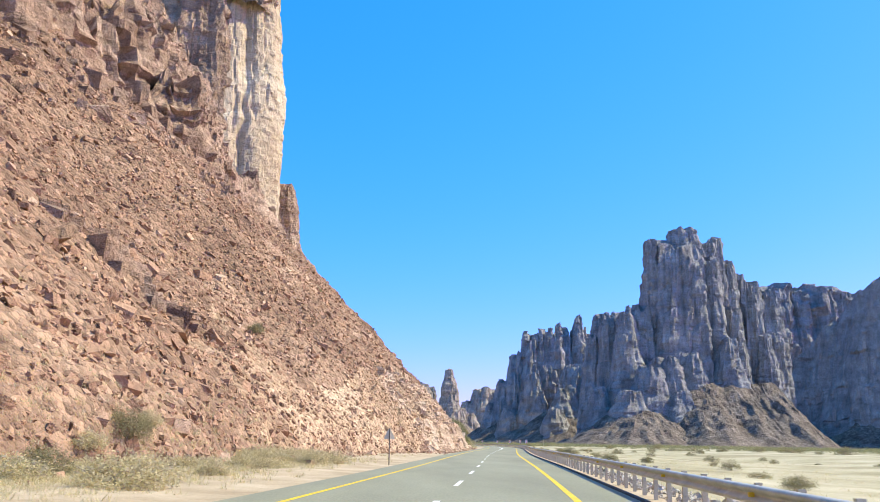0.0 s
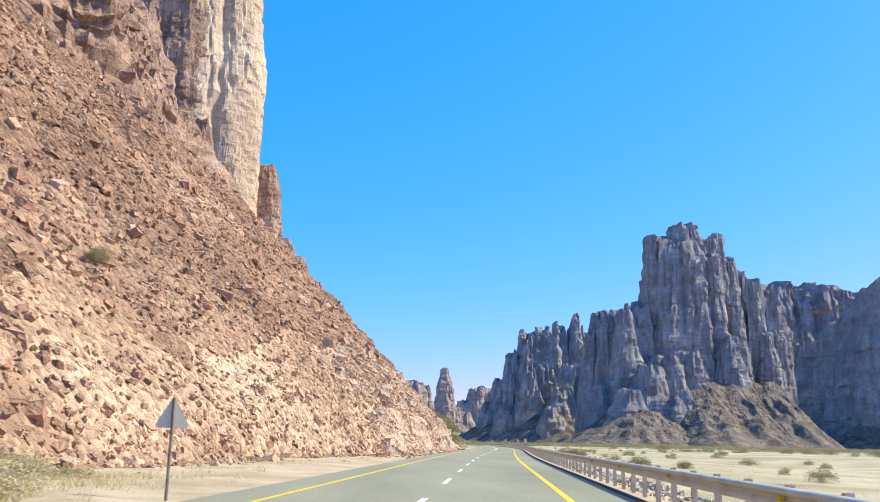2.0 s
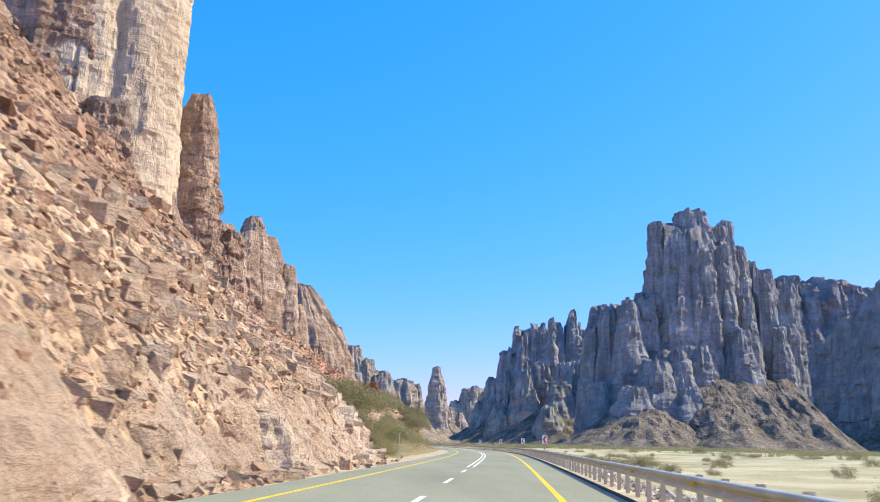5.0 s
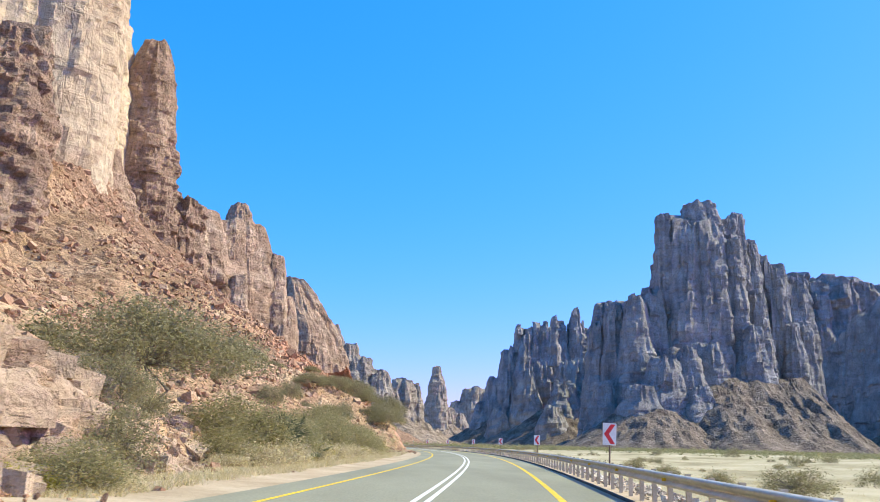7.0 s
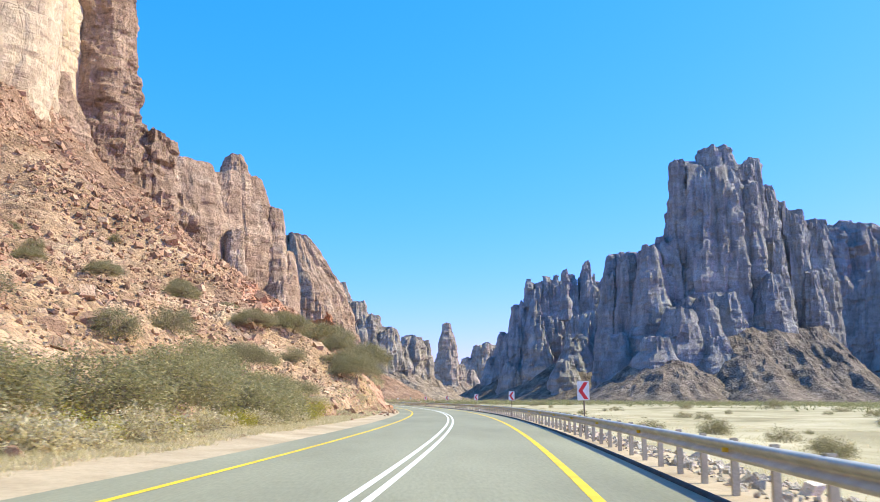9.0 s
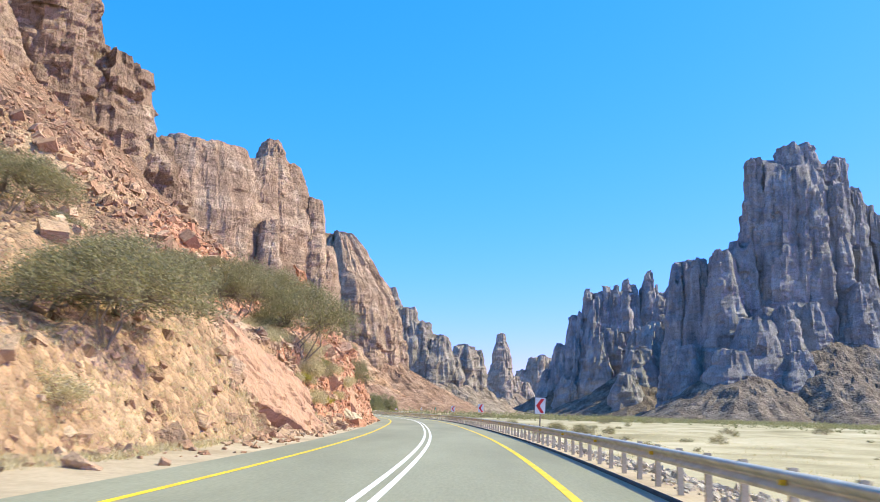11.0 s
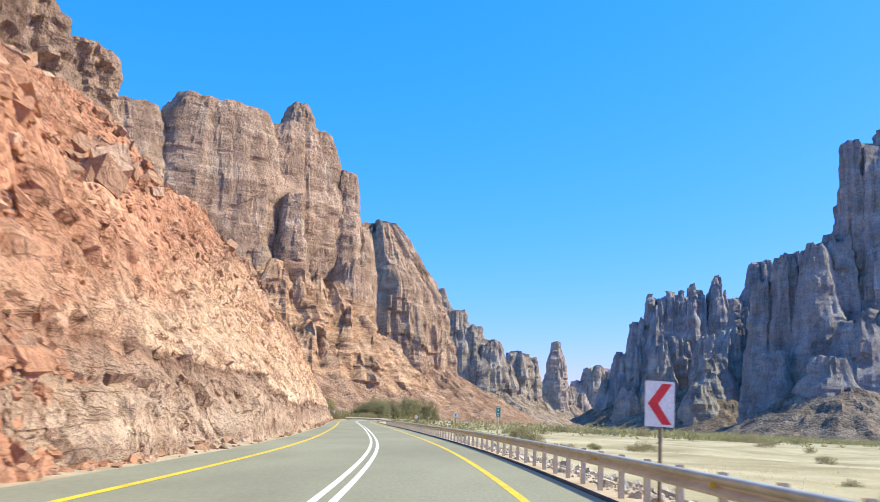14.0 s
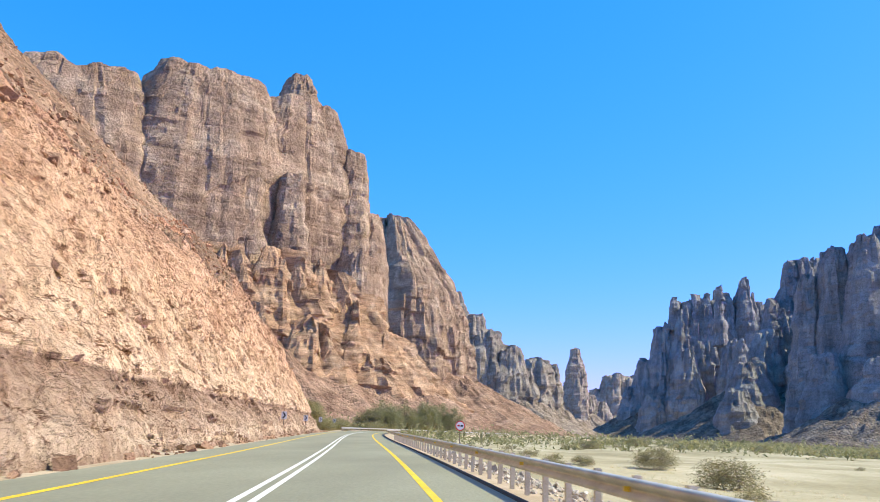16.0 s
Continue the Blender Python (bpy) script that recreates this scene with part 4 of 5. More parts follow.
massif("butte", "huge dark sandstone butte with fluted walls and a talus foot", GREY_CLIFF, GREY_SCREE,
       [(455, 1412, 64, 44, 50, 343, 0.08, 24), (460, 1408, 30, 26, 240, 368, 0.1), (400, 1392, 14, 16, 190, 344, 0.1), (522, 1428, 13, 15, 210, 360, 0.1), (500, 1424, 24, 28, 150, 346, 0.1),
        (546, 1442, 19, 23, 50, 322, 0.25), (572, 1456, 9, 10, 190, 302, 0.3), (588, 1462, 25, 28, 50, 290, 0.25), (624, 1470, 23, 27, 50, 274, 0.35),
        (468, 1378, 15, 15, 50, 300, 0.8), (500, 1388, 14, 15, 50, 318, 0.7), (540, 1410, 14, 15, 50, 235, 1.0), (602, 1432, 13, 15, 50, 190, 0.9),
        (446, 1354, 18, 16, 30, 150, 1.2), (512, 1366, 18, 16, 30, 178, 1.2),
        (347, 1366, 17, 20, 10, 216, 1.7), (376, 1386, 17, 20, 30, 230, 1.1), (322, 1394, 14, 17, 10, 212, 1.3), (300, 1408, 12, 15, 5, 182, 1.4),
        (368, 1316, 22, 20, 5, 122, 1.3), (398, 1328, 22, 20, 10, 138, 1.3), (332, 1296, 20, 18, 0, 84, 1.4), (410, 1300, 18, 16, 5, 84, 1.4), (296, 1350, 14, 16, 0, 92, 1.5)],
       [(478, 1385, 100, 55, 100, 0.5, 0.46), (345, 1300, 45, 40, 50, 0.5), (560, 1405, 50, 50, 104, 0.55, 0.45)], 2.6, flute=0.9, crest=0.08, dome=0.2, round_at=8.0, ledge=1.0, crack=0.4)
massif("cliff", "serrated dark sandstone ridge with pinnacles", GREY_CLIFF, GREY_SCREE,
       [(398, 1772, 30, 34, 40, 270), (440, 1775, 30, 34, 40, 282), (486, 1785, 32, 34, 40, 286), (530, 1790, 34, 36, 40, 270), (362, 1745, 26, 30, 30, 205),
        (335, 1705, 26, 28, 20, 158), (300, 1660, 24, 24, 10, 112), (420, 1690, 26, 26, 20, 215), (378, 1660, 24, 24, 20, 160), (270, 1610, 18, 18, 5, 70)],
       [(400, 1730, 120, 70, 90, 0.6), (300, 1650, 50, 40, 50, 0.6)], 3.4, flute=1.0, crest=0.14, dome=0.4, round_at=4.0, taper=0.75, hoodoos=2, ledge=0.8, crack=0.6)
massif("cliff", "serrated dark sandstone ridge farther down the valley", GREY_CLIFF, GREY_SCREE,
       [(232, 2420, 26, 28, 10, 112), (262, 2420, 26, 30, 10, 180), (296, 2420, 28, 32, 20, 250), (338, 2420, 32, 34, 20, 312), (380, 2420, 30, 34, 20, 320), (404, 2340, 9, 10, 200, 330),
        (428, 2425, 32, 34, 20, 328), (476, 2420, 18, 20, 200, 362), (480, 2440, 36, 36, 20, 336), (530, 2445, 40, 40, 20, 318), (330, 2330, 30, 30, 10, 190), (262, 2330, 22, 22, 0, 90), (430, 2310, 34, 30, 10, 210)],
       [(360, 2420, 170, 70, 70, 0.6)], 4.4, flute=1.0, crest=0.12, dome=0.4, round_at=4.0, taper=0.6, hoodoos=2, ledge=0.8, crack=0.6)
massif("mesa", "high dark mesa with a stepped rim behind the butte", GREY_CLIFF, GREY_SCREE,
       [(800, 2020, 60, 60, 20, 350), (880, 2040, 55, 60, 20, 394), (935, 2050, 50, 60, 20, 390), (1000, 2050, 55, 60, 20, 404), (1070, 2060, 60, 60, 20, 378), (1150, 2070, 70, 60, 20, 360), (730, 2000, 50, 50, 20, 300)],
       [(950, 2040, 280, 90, 130, 0.6)], 6.0, "mesa", flute=0.8, crest=0.08, ledge=1.6)
def wall_mesh(line, cell, seed, lean=0.45, rough=7.0, deep=70.0):
    """A long leaning rock wall. line: x, y, height at the crest."""
    line = np.array(line, float)
    run = np.concatenate([[0], np.cumsum(np.hypot(*np.diff(line[:, :2], axis=0).T))])
    u = np.linspace(0, run[-1], int(run[-1] / cell))
    cx, cy, ch = (np.interp(u, run, line[:, k]) for k in range(3))
    tx, ty = np.gradient(cx), np.gradient(cy)
    k = np.ones(25) / 25
    tx, ty = (np.convolve(np.pad(a, 12, mode="edge"), k, "valid") for a in (tx, ty))
    ln = np.hypot(tx, ty)
    nx, ny = ty / ln, -tx / ln
    ch = ch + 5.0 * fbm(u / 22, seed, 0.5, 3) + 6.0 * np.maximum(0, hashed(np.floor(u / 9), np.floor(u * 0), np.floor(u * 0)))
    t = np.concatenate([np.linspace(0, 1, int(ch.max() / cell)), [1, 1, 0]])
    back = np.concatenate([np.zeros(len(t) - 3), [0.15, 1, 1.6]])
    T, U = np.meshgrid(t, u, indexing="ij")
    z = -6 + (ch[None] + 6) * T
    out = lean * ch[None] * (1 - T) ** 1.25
    out = out + rough * (ridged(U / 46, z / 190, seed, 3) - 0.5) + 0.35 * rough * blocks(U, z, 26, 60, seed) + 0.2 * rough * blocks(U, z, 11, 14, seed + 2)
    out = out - deep * back[:, None]
    v = np.stack([cx[None] + nx[None] * out, cy[None] + ny[None] * out, z], -1).reshape(-1, 3)
    return mesh_of("wall", v, grid_faces(len(t), len(u)), flat=True)


side_cliff = thing("cliff", "dark shaded cliff at the side of the valley", "cliff")
mesh_part("wall", wall_mesh([(650, 1670, 20), (705, 1640, 112), (734, 1615, 162), (756, 1590, 189), (796, 1560, 239), (820, 1530, 276), (845, 1510, 305), (930, 1480, 360), (1100, 1430, 395), (1400, 1330, 400), (1700, 1230, 380)], 4.0, 3.3, 0.3, 9.0), GREY_CLIFF, side_cliff)
mesh_part("talus", apron_mesh(900, 1500, 150, 50, 50, 0.5, 4.4, 7.0), GREY_SCREE, side_cliff, "slope of fallen rock")


# ---- loose rock ----
def rock_shape(seed, n=13):
    """An angular block: the hull of a few points."""
    rnd = random.Random(seed)
    bm = bmesh.new()
    for _ in range(n):
        p = Vector((rnd.gauss(0, 1), rnd.gauss(0, 1), rnd.gauss(0, 1))).normalized()
        m = max(abs(c) for c in p)
        p = p * (0.55 + 0.25 / m)
        bm.verts.new((p.x * 0.62, p.y * 0.5, p.z * 0.46))
    hull = bmesh.ops.convex_hull(bm, input=bm.verts)
    bmesh.ops.delete(bm, geom=[g for g in hull["geom_interior"] if isinstance(g, bmesh.types.BMVert)], context="VERTS")
    bmesh.ops.triangulate(bm, faces=bm.faces)
    me = bpy.data.meshes.new("rock")
    bm.to_mesh(me)
    bm.free()
    return me


def slab_shape(seed):
    """A joint-bound slab: a box with shifted corners."""
    rnd = random.Random(seed)
    bm = bmesh.new()
    for sx in (-0.5, 0.5):
        for sy in (-0.5, 0.5):
            for sz in (-0.5, 0.5):
                bm.verts.new((sx * rnd.uniform(0.7, 1.1), sy * rnd.uniform(0.6, 1.0), sz * rnd.uniform(0.4, 0.75)))
    bmesh.ops.convex_hull(bm, input=bm.verts)
    bmesh.ops.triangulate(bm, faces=bm.faces)
    me = bpy.data.meshes.new("rock")
    bm.to_mesh(me)
    bm.free()
    return me


ROCKS = [rock_shape(100 + i, 7 + i % 3) for i in range(7)] + [slab_shape(200 + i) for i in range(7)]
ROCK_ARRAYS = []
for me in ROCKS:
    co = np.empty(len(me.vertices) * 3, np.float32)
    me.vertices.foreach_get("co", co)
    tri = np.empty(len(me.polygons) * 3, np.int32)
    me.loops.foreach_get("vertex_index", tri)
    ROCK_ARRAYS.append((co.reshape(-1, 3), tri.reshape(-1, 3)))


def turns(rng, n, tip=1.5, pitch=0.0):
    """Random rotation matrices; tip: how far from level."""
    yaw, a, b = rng.uniform(0, 2 * math.pi, n), rng.normal(0, 0.35 * tip, n), rng.normal(0, 0.35 * tip, n)
    cz, sz, cx, sx, cy, sy = np.cos(yaw), np.sin(yaw), np.cos(a), np.sin(a), np.cos(b), np.sin(b)
    b = b + pitch
    cy, sy = np.cos(b), np.sin(b)
    o, l = np.zeros(n), np.ones(n)
    rz = np.stack([cz, -sz, o, sz, cz, o, o, o, l], -1).reshape(n, 3, 3)
    rx = np.stack([l, o, o, o, cx, -sx, o, sx, cx], -1).reshape(n, 3, 3)
    ry = np.stack([cy, o, sy, o, l, o, -sy, o, cy], -1).reshape(n, 3, 3)
    return ry @ rx @ rz


def joined_rocks(name, pos, size, rng, mat, parent, label="", tip=1.5, pitch=0.0, slabs=False):
    vs, fs, base = [], [], 0
    pick = rng.integers(7 if slabs else 0, len(ROCK_ARRAYS), len(pos))
    rot = turns(rng, len(pos), tip, pitch)
    for k, (co, tri) in enumerate(ROCK_ARRAYS):
        idx = np.where(pick == k)[0]
        if not len(idx):
            continue
        stretch = rng.uniform(0.7, 1.35, (len(idx), 1, 3))
        v = np.einsum("nij,nvj->nvi", rot[idx], co[None] * stretch) * size[idx, None, None] + pos[idx, None, :]
        f = tri[None] + (np.arange(len(idx)) * len(co))[:, None, None] + base
        vs.append(v.reshape(-1, 3))
        fs.append(f.reshape(-1, 3))
        base += len(idx) * len(co)
    ob = mesh_part(name, mesh_of(name, np.concatenate(vs), np.concatenate(fs), flat=True), mat, parent, label)
    return tagged(ob, kind="stuff")


def scatter_on_hill(rng, n, y0, y1, d0, d1, smin, smax, power=2.2, sink=0.1, keep=None):
    y = rng.uniform(y0, y1, n)
    d = d0 + (d1 - d0) * rng.random(n)
    toe = np.interp(y, HILL[:, 0], HILL[:, 1])
    ok = d > toe - 1.0
    if keep is not None:
        ok &= keep(y, d)
    y, d = y[ok], d[ok]
    u = rng.random(len(y))
    size = (smin ** (-power) + u * (smax ** (-power) - smin ** (-power))) ** (-1 / power)
    z = np.maximum(hill_z(y, d), ground_z(y, -d)) + size * sink
    return np.stack([road_x(y) - d, y, z], -1), size


rng = np.random.default_rng(11)
clumps = lambda y, d: fbm(y / 13, d / 9, 4.4, 3) > -0.25 + 0.5 * (rng.random(len(y)) - 0.5)
pos, size = scatter_on_hill(rng, 52000, 26, 215, 5, 66, 0.25, 1.6, 2.9, 0.0)
low = (road_x(pos[:, 1]) - pos[:, 0] < np.interp(pos[:, 1], HILL[:, 0], HILL[:, 1]) + 8) & (size > 0.5) & (rng.random(len(size)) < 0.97) & (pos[:, 1] > 70)
pos, size = pos[~low], size[~low]
near = np.where((size > 0.8) & (pos[:, 1] > 60) & (pos[:, 1] < 185))[0][:290]
spin = turns(rng, len(near), 1.2, 0.4)
for k, i in enumerate(near):
    ob = new("rock", ROCKS[k % len(ROCKS)])
    if not ROCKS[k % len(ROCKS)].materials:
        ROCKS[k % len(ROCKS)].materials.append(STONE)
    s = float(size[i])
    ob.matrix_basis = Matrix.Translation(pos[i]) @ Matrix(spin[k].tolist()).to_4x4() @ Matrix.Diagonal((s * 1.2, s, s, 1))
    ob.parent = hillside
rest = np.setdiff1d(np.arange(len(size)), near)
joined_rocks("rocks", pos[rest], size[rest], rng, STONE, hillside, "angular red-brown talus blocks", 1.3, 0.45)
# joint-bound blocks of the crags
pos, size = scatter_on_hill(rng, 6500, 40, 262, 38, 104, 0.7, 3.6, 1.9, -0.12, lambda y, d: d > 47 - 10 * smooth(70, 40, y) + 5 * fbm(y / 15, 0.2, 0.9, 2))
joined_rocks("crag_blocks", pos, size, rng, RED_CLIFF, hillside, "jointed brown sandstone blocks of the crags", 0.5, 0.1, True)
pos, size = scatter_on_hill(rng, 60, 56, 66, 22, 30, 1.2, 3.2, 1.7, -0.1)
joined_rocks("crag_blocks", pos, size, rng, RED_CLIFF, hillside, "jointed brown sandstone blocks of a small outcrop", 0.4, 0.1, True)
pos, size = scatter_on_hill(rng, 17000, 60, 236, 5, 15, 0.14, 0.8, 2.5, -0.08, lambda y, d: d < np.interp(y, HILL[:, 0], HILL[:, 1]) + 6.5)
joined_rocks("rocks", pos, size, rng, PALE_STONE, hillside, "tan broken sandstone at the foot of the slope", 1.2, 0.5)
# fractured faces of the cut banks
pos, size = scatter_on_hill(rng, 7000, 440, 645, 6, 26, 0.12, 0.55, 2.4, -0.1)
pos[:, 0] = np.minimum(pos[:, 0] + 0.5, road_x(pos[:, 1]) - 6.0)
joined_rocks("cut_blocks", pos, size, rng, LAYERED_CUT, hillside, "fractured peach sandstone of the cut bank", 1.0, 0.8, True)
pos, size = scatter_on_hill(rng, 4000, 108, 236, 5.5, 16, 0.3, 1.5, 1.9, -0.05)
joined_rocks("cut_blocks", pos, size, rng, CUT_ROCK, hillside, "fractured pale sandstone of the cut bank", 0.6, 0.3, True)
pos, size = scatter_on_hill(rng, 8000, 400, 520, 14, 110, 0.5, 2.8, 2.3, 0.1, clumps)
joined_rocks("rocks", pos, size, rng, STONE, hillside, "angular red-brown talus blocks")
pos, size = scatter_on_hill(rng, 420, 188, 217, 6.5, 13, 0.6, 1.8, 1.6, 0.12)
joined_rocks("ledge_blocks", pos, size, rng, LEDGE_ROCK, hillside, "jointed tan blocks beside the road", 0.35, 0.1, True)
pos, size = scatter_on_hill(rng, 14000, 250, 430, 22, 112, 0.35, 2.0, 2.4, 0.12)
joined_rocks("rocks", pos, size, rng, STONE, hillside, "angular red-brown talus blocks", 1.3, 0.3)
pos, size = scatter_on_hill(rng, 20000, 205, 386, 6, 60, 0.2, 1.3, 2.7, 0.0)
joined_rocks("rocks", pos, size, rng, PALE_STONE, hillside, "pale broken sandstone blocks")
pos, size = scatter_on_hill(rng, 3600, 338, 372, 6.2, 13, 0.2, 1.1, 2.2, 0.05)
joined_rocks("rocks", pos, size, rng, PALE_STONE, hillside, "tan broken blocks under the acacia", 1.2, 0.4)
pos, size = scatter_on_hill(rng, 11000, 366, 431, 5.5, 15, 0.13, 0.6, 2.4, -0.05)
joined_rocks("rocks", pos, size, rng, ORANGE_STONE, hillside, "orange rubble of the crumbling bank", 1.2, 0.7)
pos, size = scatter_on_hill(rng, 11000, 364, 433, 5.5, 36, 0.2, 1.7, 2.1, -0.05)
joined_rocks("rocks", pos, size, rng, ORANGE_STONE, hillside, "pinkish broken sandstone blocks", 1.3, 0.4)
pos, size = scatter_on_hill(rng, 6000, 440, 640, 18, 60, 0.3, 1.5, 2.5, 0.1, clumps)
joined_rocks("rocks", pos, size, rng, STONE, hillside, "angular red-brown talus blocks")
# fallen chips along the toe
n = 4500
y = rng.uniform(0, 640, n)
toe = np.interp(y, HILL[:, 0], HILL[:, 1])
d = toe + rng.normal(-0.3, 1.3, n)
ok = d > 5.2
y, d = y[ok], d[ok]
size = 0.08 + rng.exponential(0.13, len(y))
pos = np.stack([road_x(y) - d, y, np.maximum(hill_z(y, d), ground_z(y, -d)) + 0.05 * size], -1)
joined_rocks("rubble", pos, size, rng, STONE, hillside, "small fallen stones along the toe")
# smooth slabs that stand out on the slope
def slab_mesh(lx, ly, lz, seed, n=44):
    u = np.linspace(-1, 1, n)
    U, V = np.meshgrid(u, u, indexing="ij")
    X = U * lx / 2 * (1 + 0.22 * fbm(V * 1.6, seed, 0.2, 3))
    Y = V * ly / 2 * (1 + 0.18 * fbm(U * 1.6, seed + 3, 0.4, 3))
    lid = smooth(1.0, 0.84, np.maximum(np.abs(U), np.abs(V)))
    Z = lz * (lid - 0.5) + 0.12 * fbm(X / 0.9, Y / 0.9, seed, 4) + lid * 0.14 * np.round(3 * fbm(X / 2.4, Y / 3.5, seed + 5, 2))
    return mesh_of("slab", np.stack([X, Y, Z], -1).reshape(-1, 3), grid_faces(n, n))


for (y, d, z, skew, m, lean, size3) in ((345.6, 8.8, 1.9, 22, SALMON_STONE, 58, (5.4, 12.0, 1.8)), (379, 7.9, 3.7, 0, SALMON_STONE, 62, (7.4, 3.6, 1.2)), (373.6, 7.0, 0.7, 0, DRY_STONE, 35, (2.6, 2.6, 1.1)), (394.5, 8.9, 5.5, 0, SALMON_STONE, 42, (2.4, 2.6, 0.9)), (371, 8.6, 4.2, 0, SALMON_STONE, 55, (3.4, 2.0, 1.4))):
    me = slab_mesh(*size3, y % 17)
    me.materials.append(m)
    ob = new("slab", me)
    ob.matrix_basis = pose(float(road_x(y)) - d, y, z, 0, lean, -6) @ Matrix.Rotation(math.radians(-skew), 4, "Z")
    tagged(ob, "smooth pale sandstone slab leaning on the red slope", "slab", "slabs on the slope")
for (y, d, s, m) in ((47, 23.5, 2.2, PALE_STONE), (84, 30, 1.9, PALE_STONE), (70, 27, 1.8, STONE), (368, 9.5, 1.4, PALE_STONE), (366, 9.0, 1.0, PALE_STONE), (404, 13, 2.0, ORANGE_STONE), (398, 16, 1.8, ORANGE_STONE), (382, 11, 1.4, ORANGE_STONE), (377, 9.5, 1.5, PALE_STONE), (390, 12, 1.7, ORANGE_STONE), (410, 16, 2.1, ORANGE_STONE)):
    me = ROCKS[int(y) % 14].copy()
    me.materials.clear()
    me.materials.append(m)
    ob = new("boulder", me)
    ob.matrix_basis = pose(float(road_x(y)) - d, y, float(hill_z(np.array([float(y)]), np.array([float(d)]))[0]) + 0.25 * s, 25, -30, y) @ Matrix.Diagonal((s * 1.4, s, s * 0.9, 1))
    tagged(ob, "large angular sandstone boulder lying on the talus slope", "boulder", "boulders on the slope")
# broken pale rock beside the river bed
n = 15000
y = rng.uniform(0, 540, n)
o = 6.0 + np.abs(rng.normal(0, 1.7, n))
size = 0.06 + rng.exponential(0.06, n)
pos = np.stack([beside(y, o), y, ground_z(y, o) + 0.1 * size], -1)
riprap = joined_rocks("riprap", pos, size, rng, GREY_STONE, None)
tagged(riprap, "pale grey broken stones on the bank below the guardrail", "rubble", kind="stuff")


# ---- guardrail ----
RAIL = 5.65
guardrail = thing("guardrail", "galvanised steel W-beam guardrail on short posts", "guardrail")
W_SECTION = [(0.03, 0.50), (-0.05, 0.53), (-0.06, 0.58), (0.02, 0.63), (0.03, 0.655), (0.02, 0.68), (-0.06, 0.73), (-0.05, 0.78), (0.03, 0.81), (0.045, 0.80), (0.045, 0.51)]


def beam_mesh(y0, y1, side=1):
    ys = np.linspace(y0, y1, 5)
    v = np.stack([np.stack([beside(ys, side * (RAIL + o)), ys, np.full(ys.shape, z)], -1) for o, z in W_SECTION], 1).reshape(-1, 3)
    return mesh_of("beam", v, grid_faces(5, len(W_SECTION), True)[:, ::-1], flat=False)


for k in range(-12, 174):
    mesh_part("beam", beam_mesh(4 * k, 4 * k + 4.03), STEEL, guardrail)
bm = bmesh.new()
outline = [(-0.055, -0.05), (0.055, -0.05), (0.055, -0.038), (-0.043, -0.038), (-0.043, 0.038), (0.055, 0.038), (0.055, 0.05), (-0.055, 0.05)]
lo = [bm.verts.new((x, y, -0.5)) for x, y in outline]
hi = [bm.verts.new((x, y, 0.84)) for x, y in outline]
for i in range(8):
    bm.faces.new((lo[i], lo[(i + 1) % 8], hi[(i + 1) % 8], hi[i]))
bm.faces.new(hi)
post_me = bpy.data.meshes.new("post")
bm.to_mesh(post_me)
bm.free()
post_me.materials.append(POST_STEEL)
bm = bmesh.new()
bmesh.ops.create_cube(bm, size=1, matrix=Matrix.Diagonal((0.09, 0.05, 0.07, 1)))
bmesh.ops.bevel(bm, geom=bm.edges[:], offset=0.006, segments=1)
stud_me = bpy.data.meshes.new("reflector")
bm.to_mesh(stud_me)
bm.free()
stud_me.materials.append(SIGN_YELLOW)
outer_rail = thing("guardrail", "galvanised steel guardrail round the outside of the far bend", "guardrail")
for k in range(168, 206):
    mesh_part("beam", beam_mesh(4 * k, 4 * k + 4.03, -1), STEEL, outer_rail)
for k in range(76):
    y = 672 + 2.0 * k
    ob = new("post", post_me)
    ob.matrix_basis = pose(float(beside(y, -RAIL - 0.11)), y, 0)
    ob.parent = outer_rail
for k in range(300):
    y = -20 + 2.0 * k
    ob = new("post", post_me)
    ob.matrix_basis = pose(float(beside(y, RAIL + 0.11)), y, 0, random.uniform(-1, 1), random.uniform(-1, 1), -math.degrees(math.atan(float(road_slope(y)))))
    ob.parent = guardrail
    if k % 4 == 1:
        r = new("reflector", stud_me)
        r.matrix_basis = pose(float(beside(y, RAIL - 0.03)), y, 0.655)
        r.parent = guardrail


# ---- signs ----
def flat_part(name, points, depth, mat, parent, y=0.0, label=""):
    """A plate in the upright plane, y its front."""
    bm = bmesh.new()
    a = [bm.verts.new((x, y, z)) for x, z in points]
    b = [bm.verts.new((x, y + depth, z)) for x, z in points]
    n = len(points)
    bm.faces.new(a)
    bm.faces.new(b[::-1])
    for i in range(n):
        bm.faces.new((a[(i + 1) % n], a[i], b[i], b[(i + 1) % n]))
    bmesh.ops.recalc_face_normals(bm, faces=bm.faces)
    return part(name, bm, mat, parent, label)


def tube(name, p0, p1, r0, r1, mat, parent, sides=10):
    p0, p1 = Vector(p0), Vector(p1)
    bm = bmesh.new()
    bmesh.ops.create_cone(bm, cap_ends=True, segments=sides, radius1=r0, radius2=r1, depth=(p1 - p0).length,
                          matrix=Matrix.Translation((p0 + p1) / 2) @ (p1 - p0).to_track_quat("Z", "Y").to_matrix().to_4x4())
    return part(name, bm, mat, parent)


def rounded(w, h, r, cz):
    out = []
    for sx, sz, a0 in ((1, 1, 0), (-1, 1, 90), (-1, -1, 180), (1, -1, 270)):
        for k in range(4):
            a = radians(a0 + 30 * k)
            out.append((sx * (w / 2 - r) + r * math.cos(a), cz + sz * (h / 2 - r) + r * math.sin(a)))
    return out


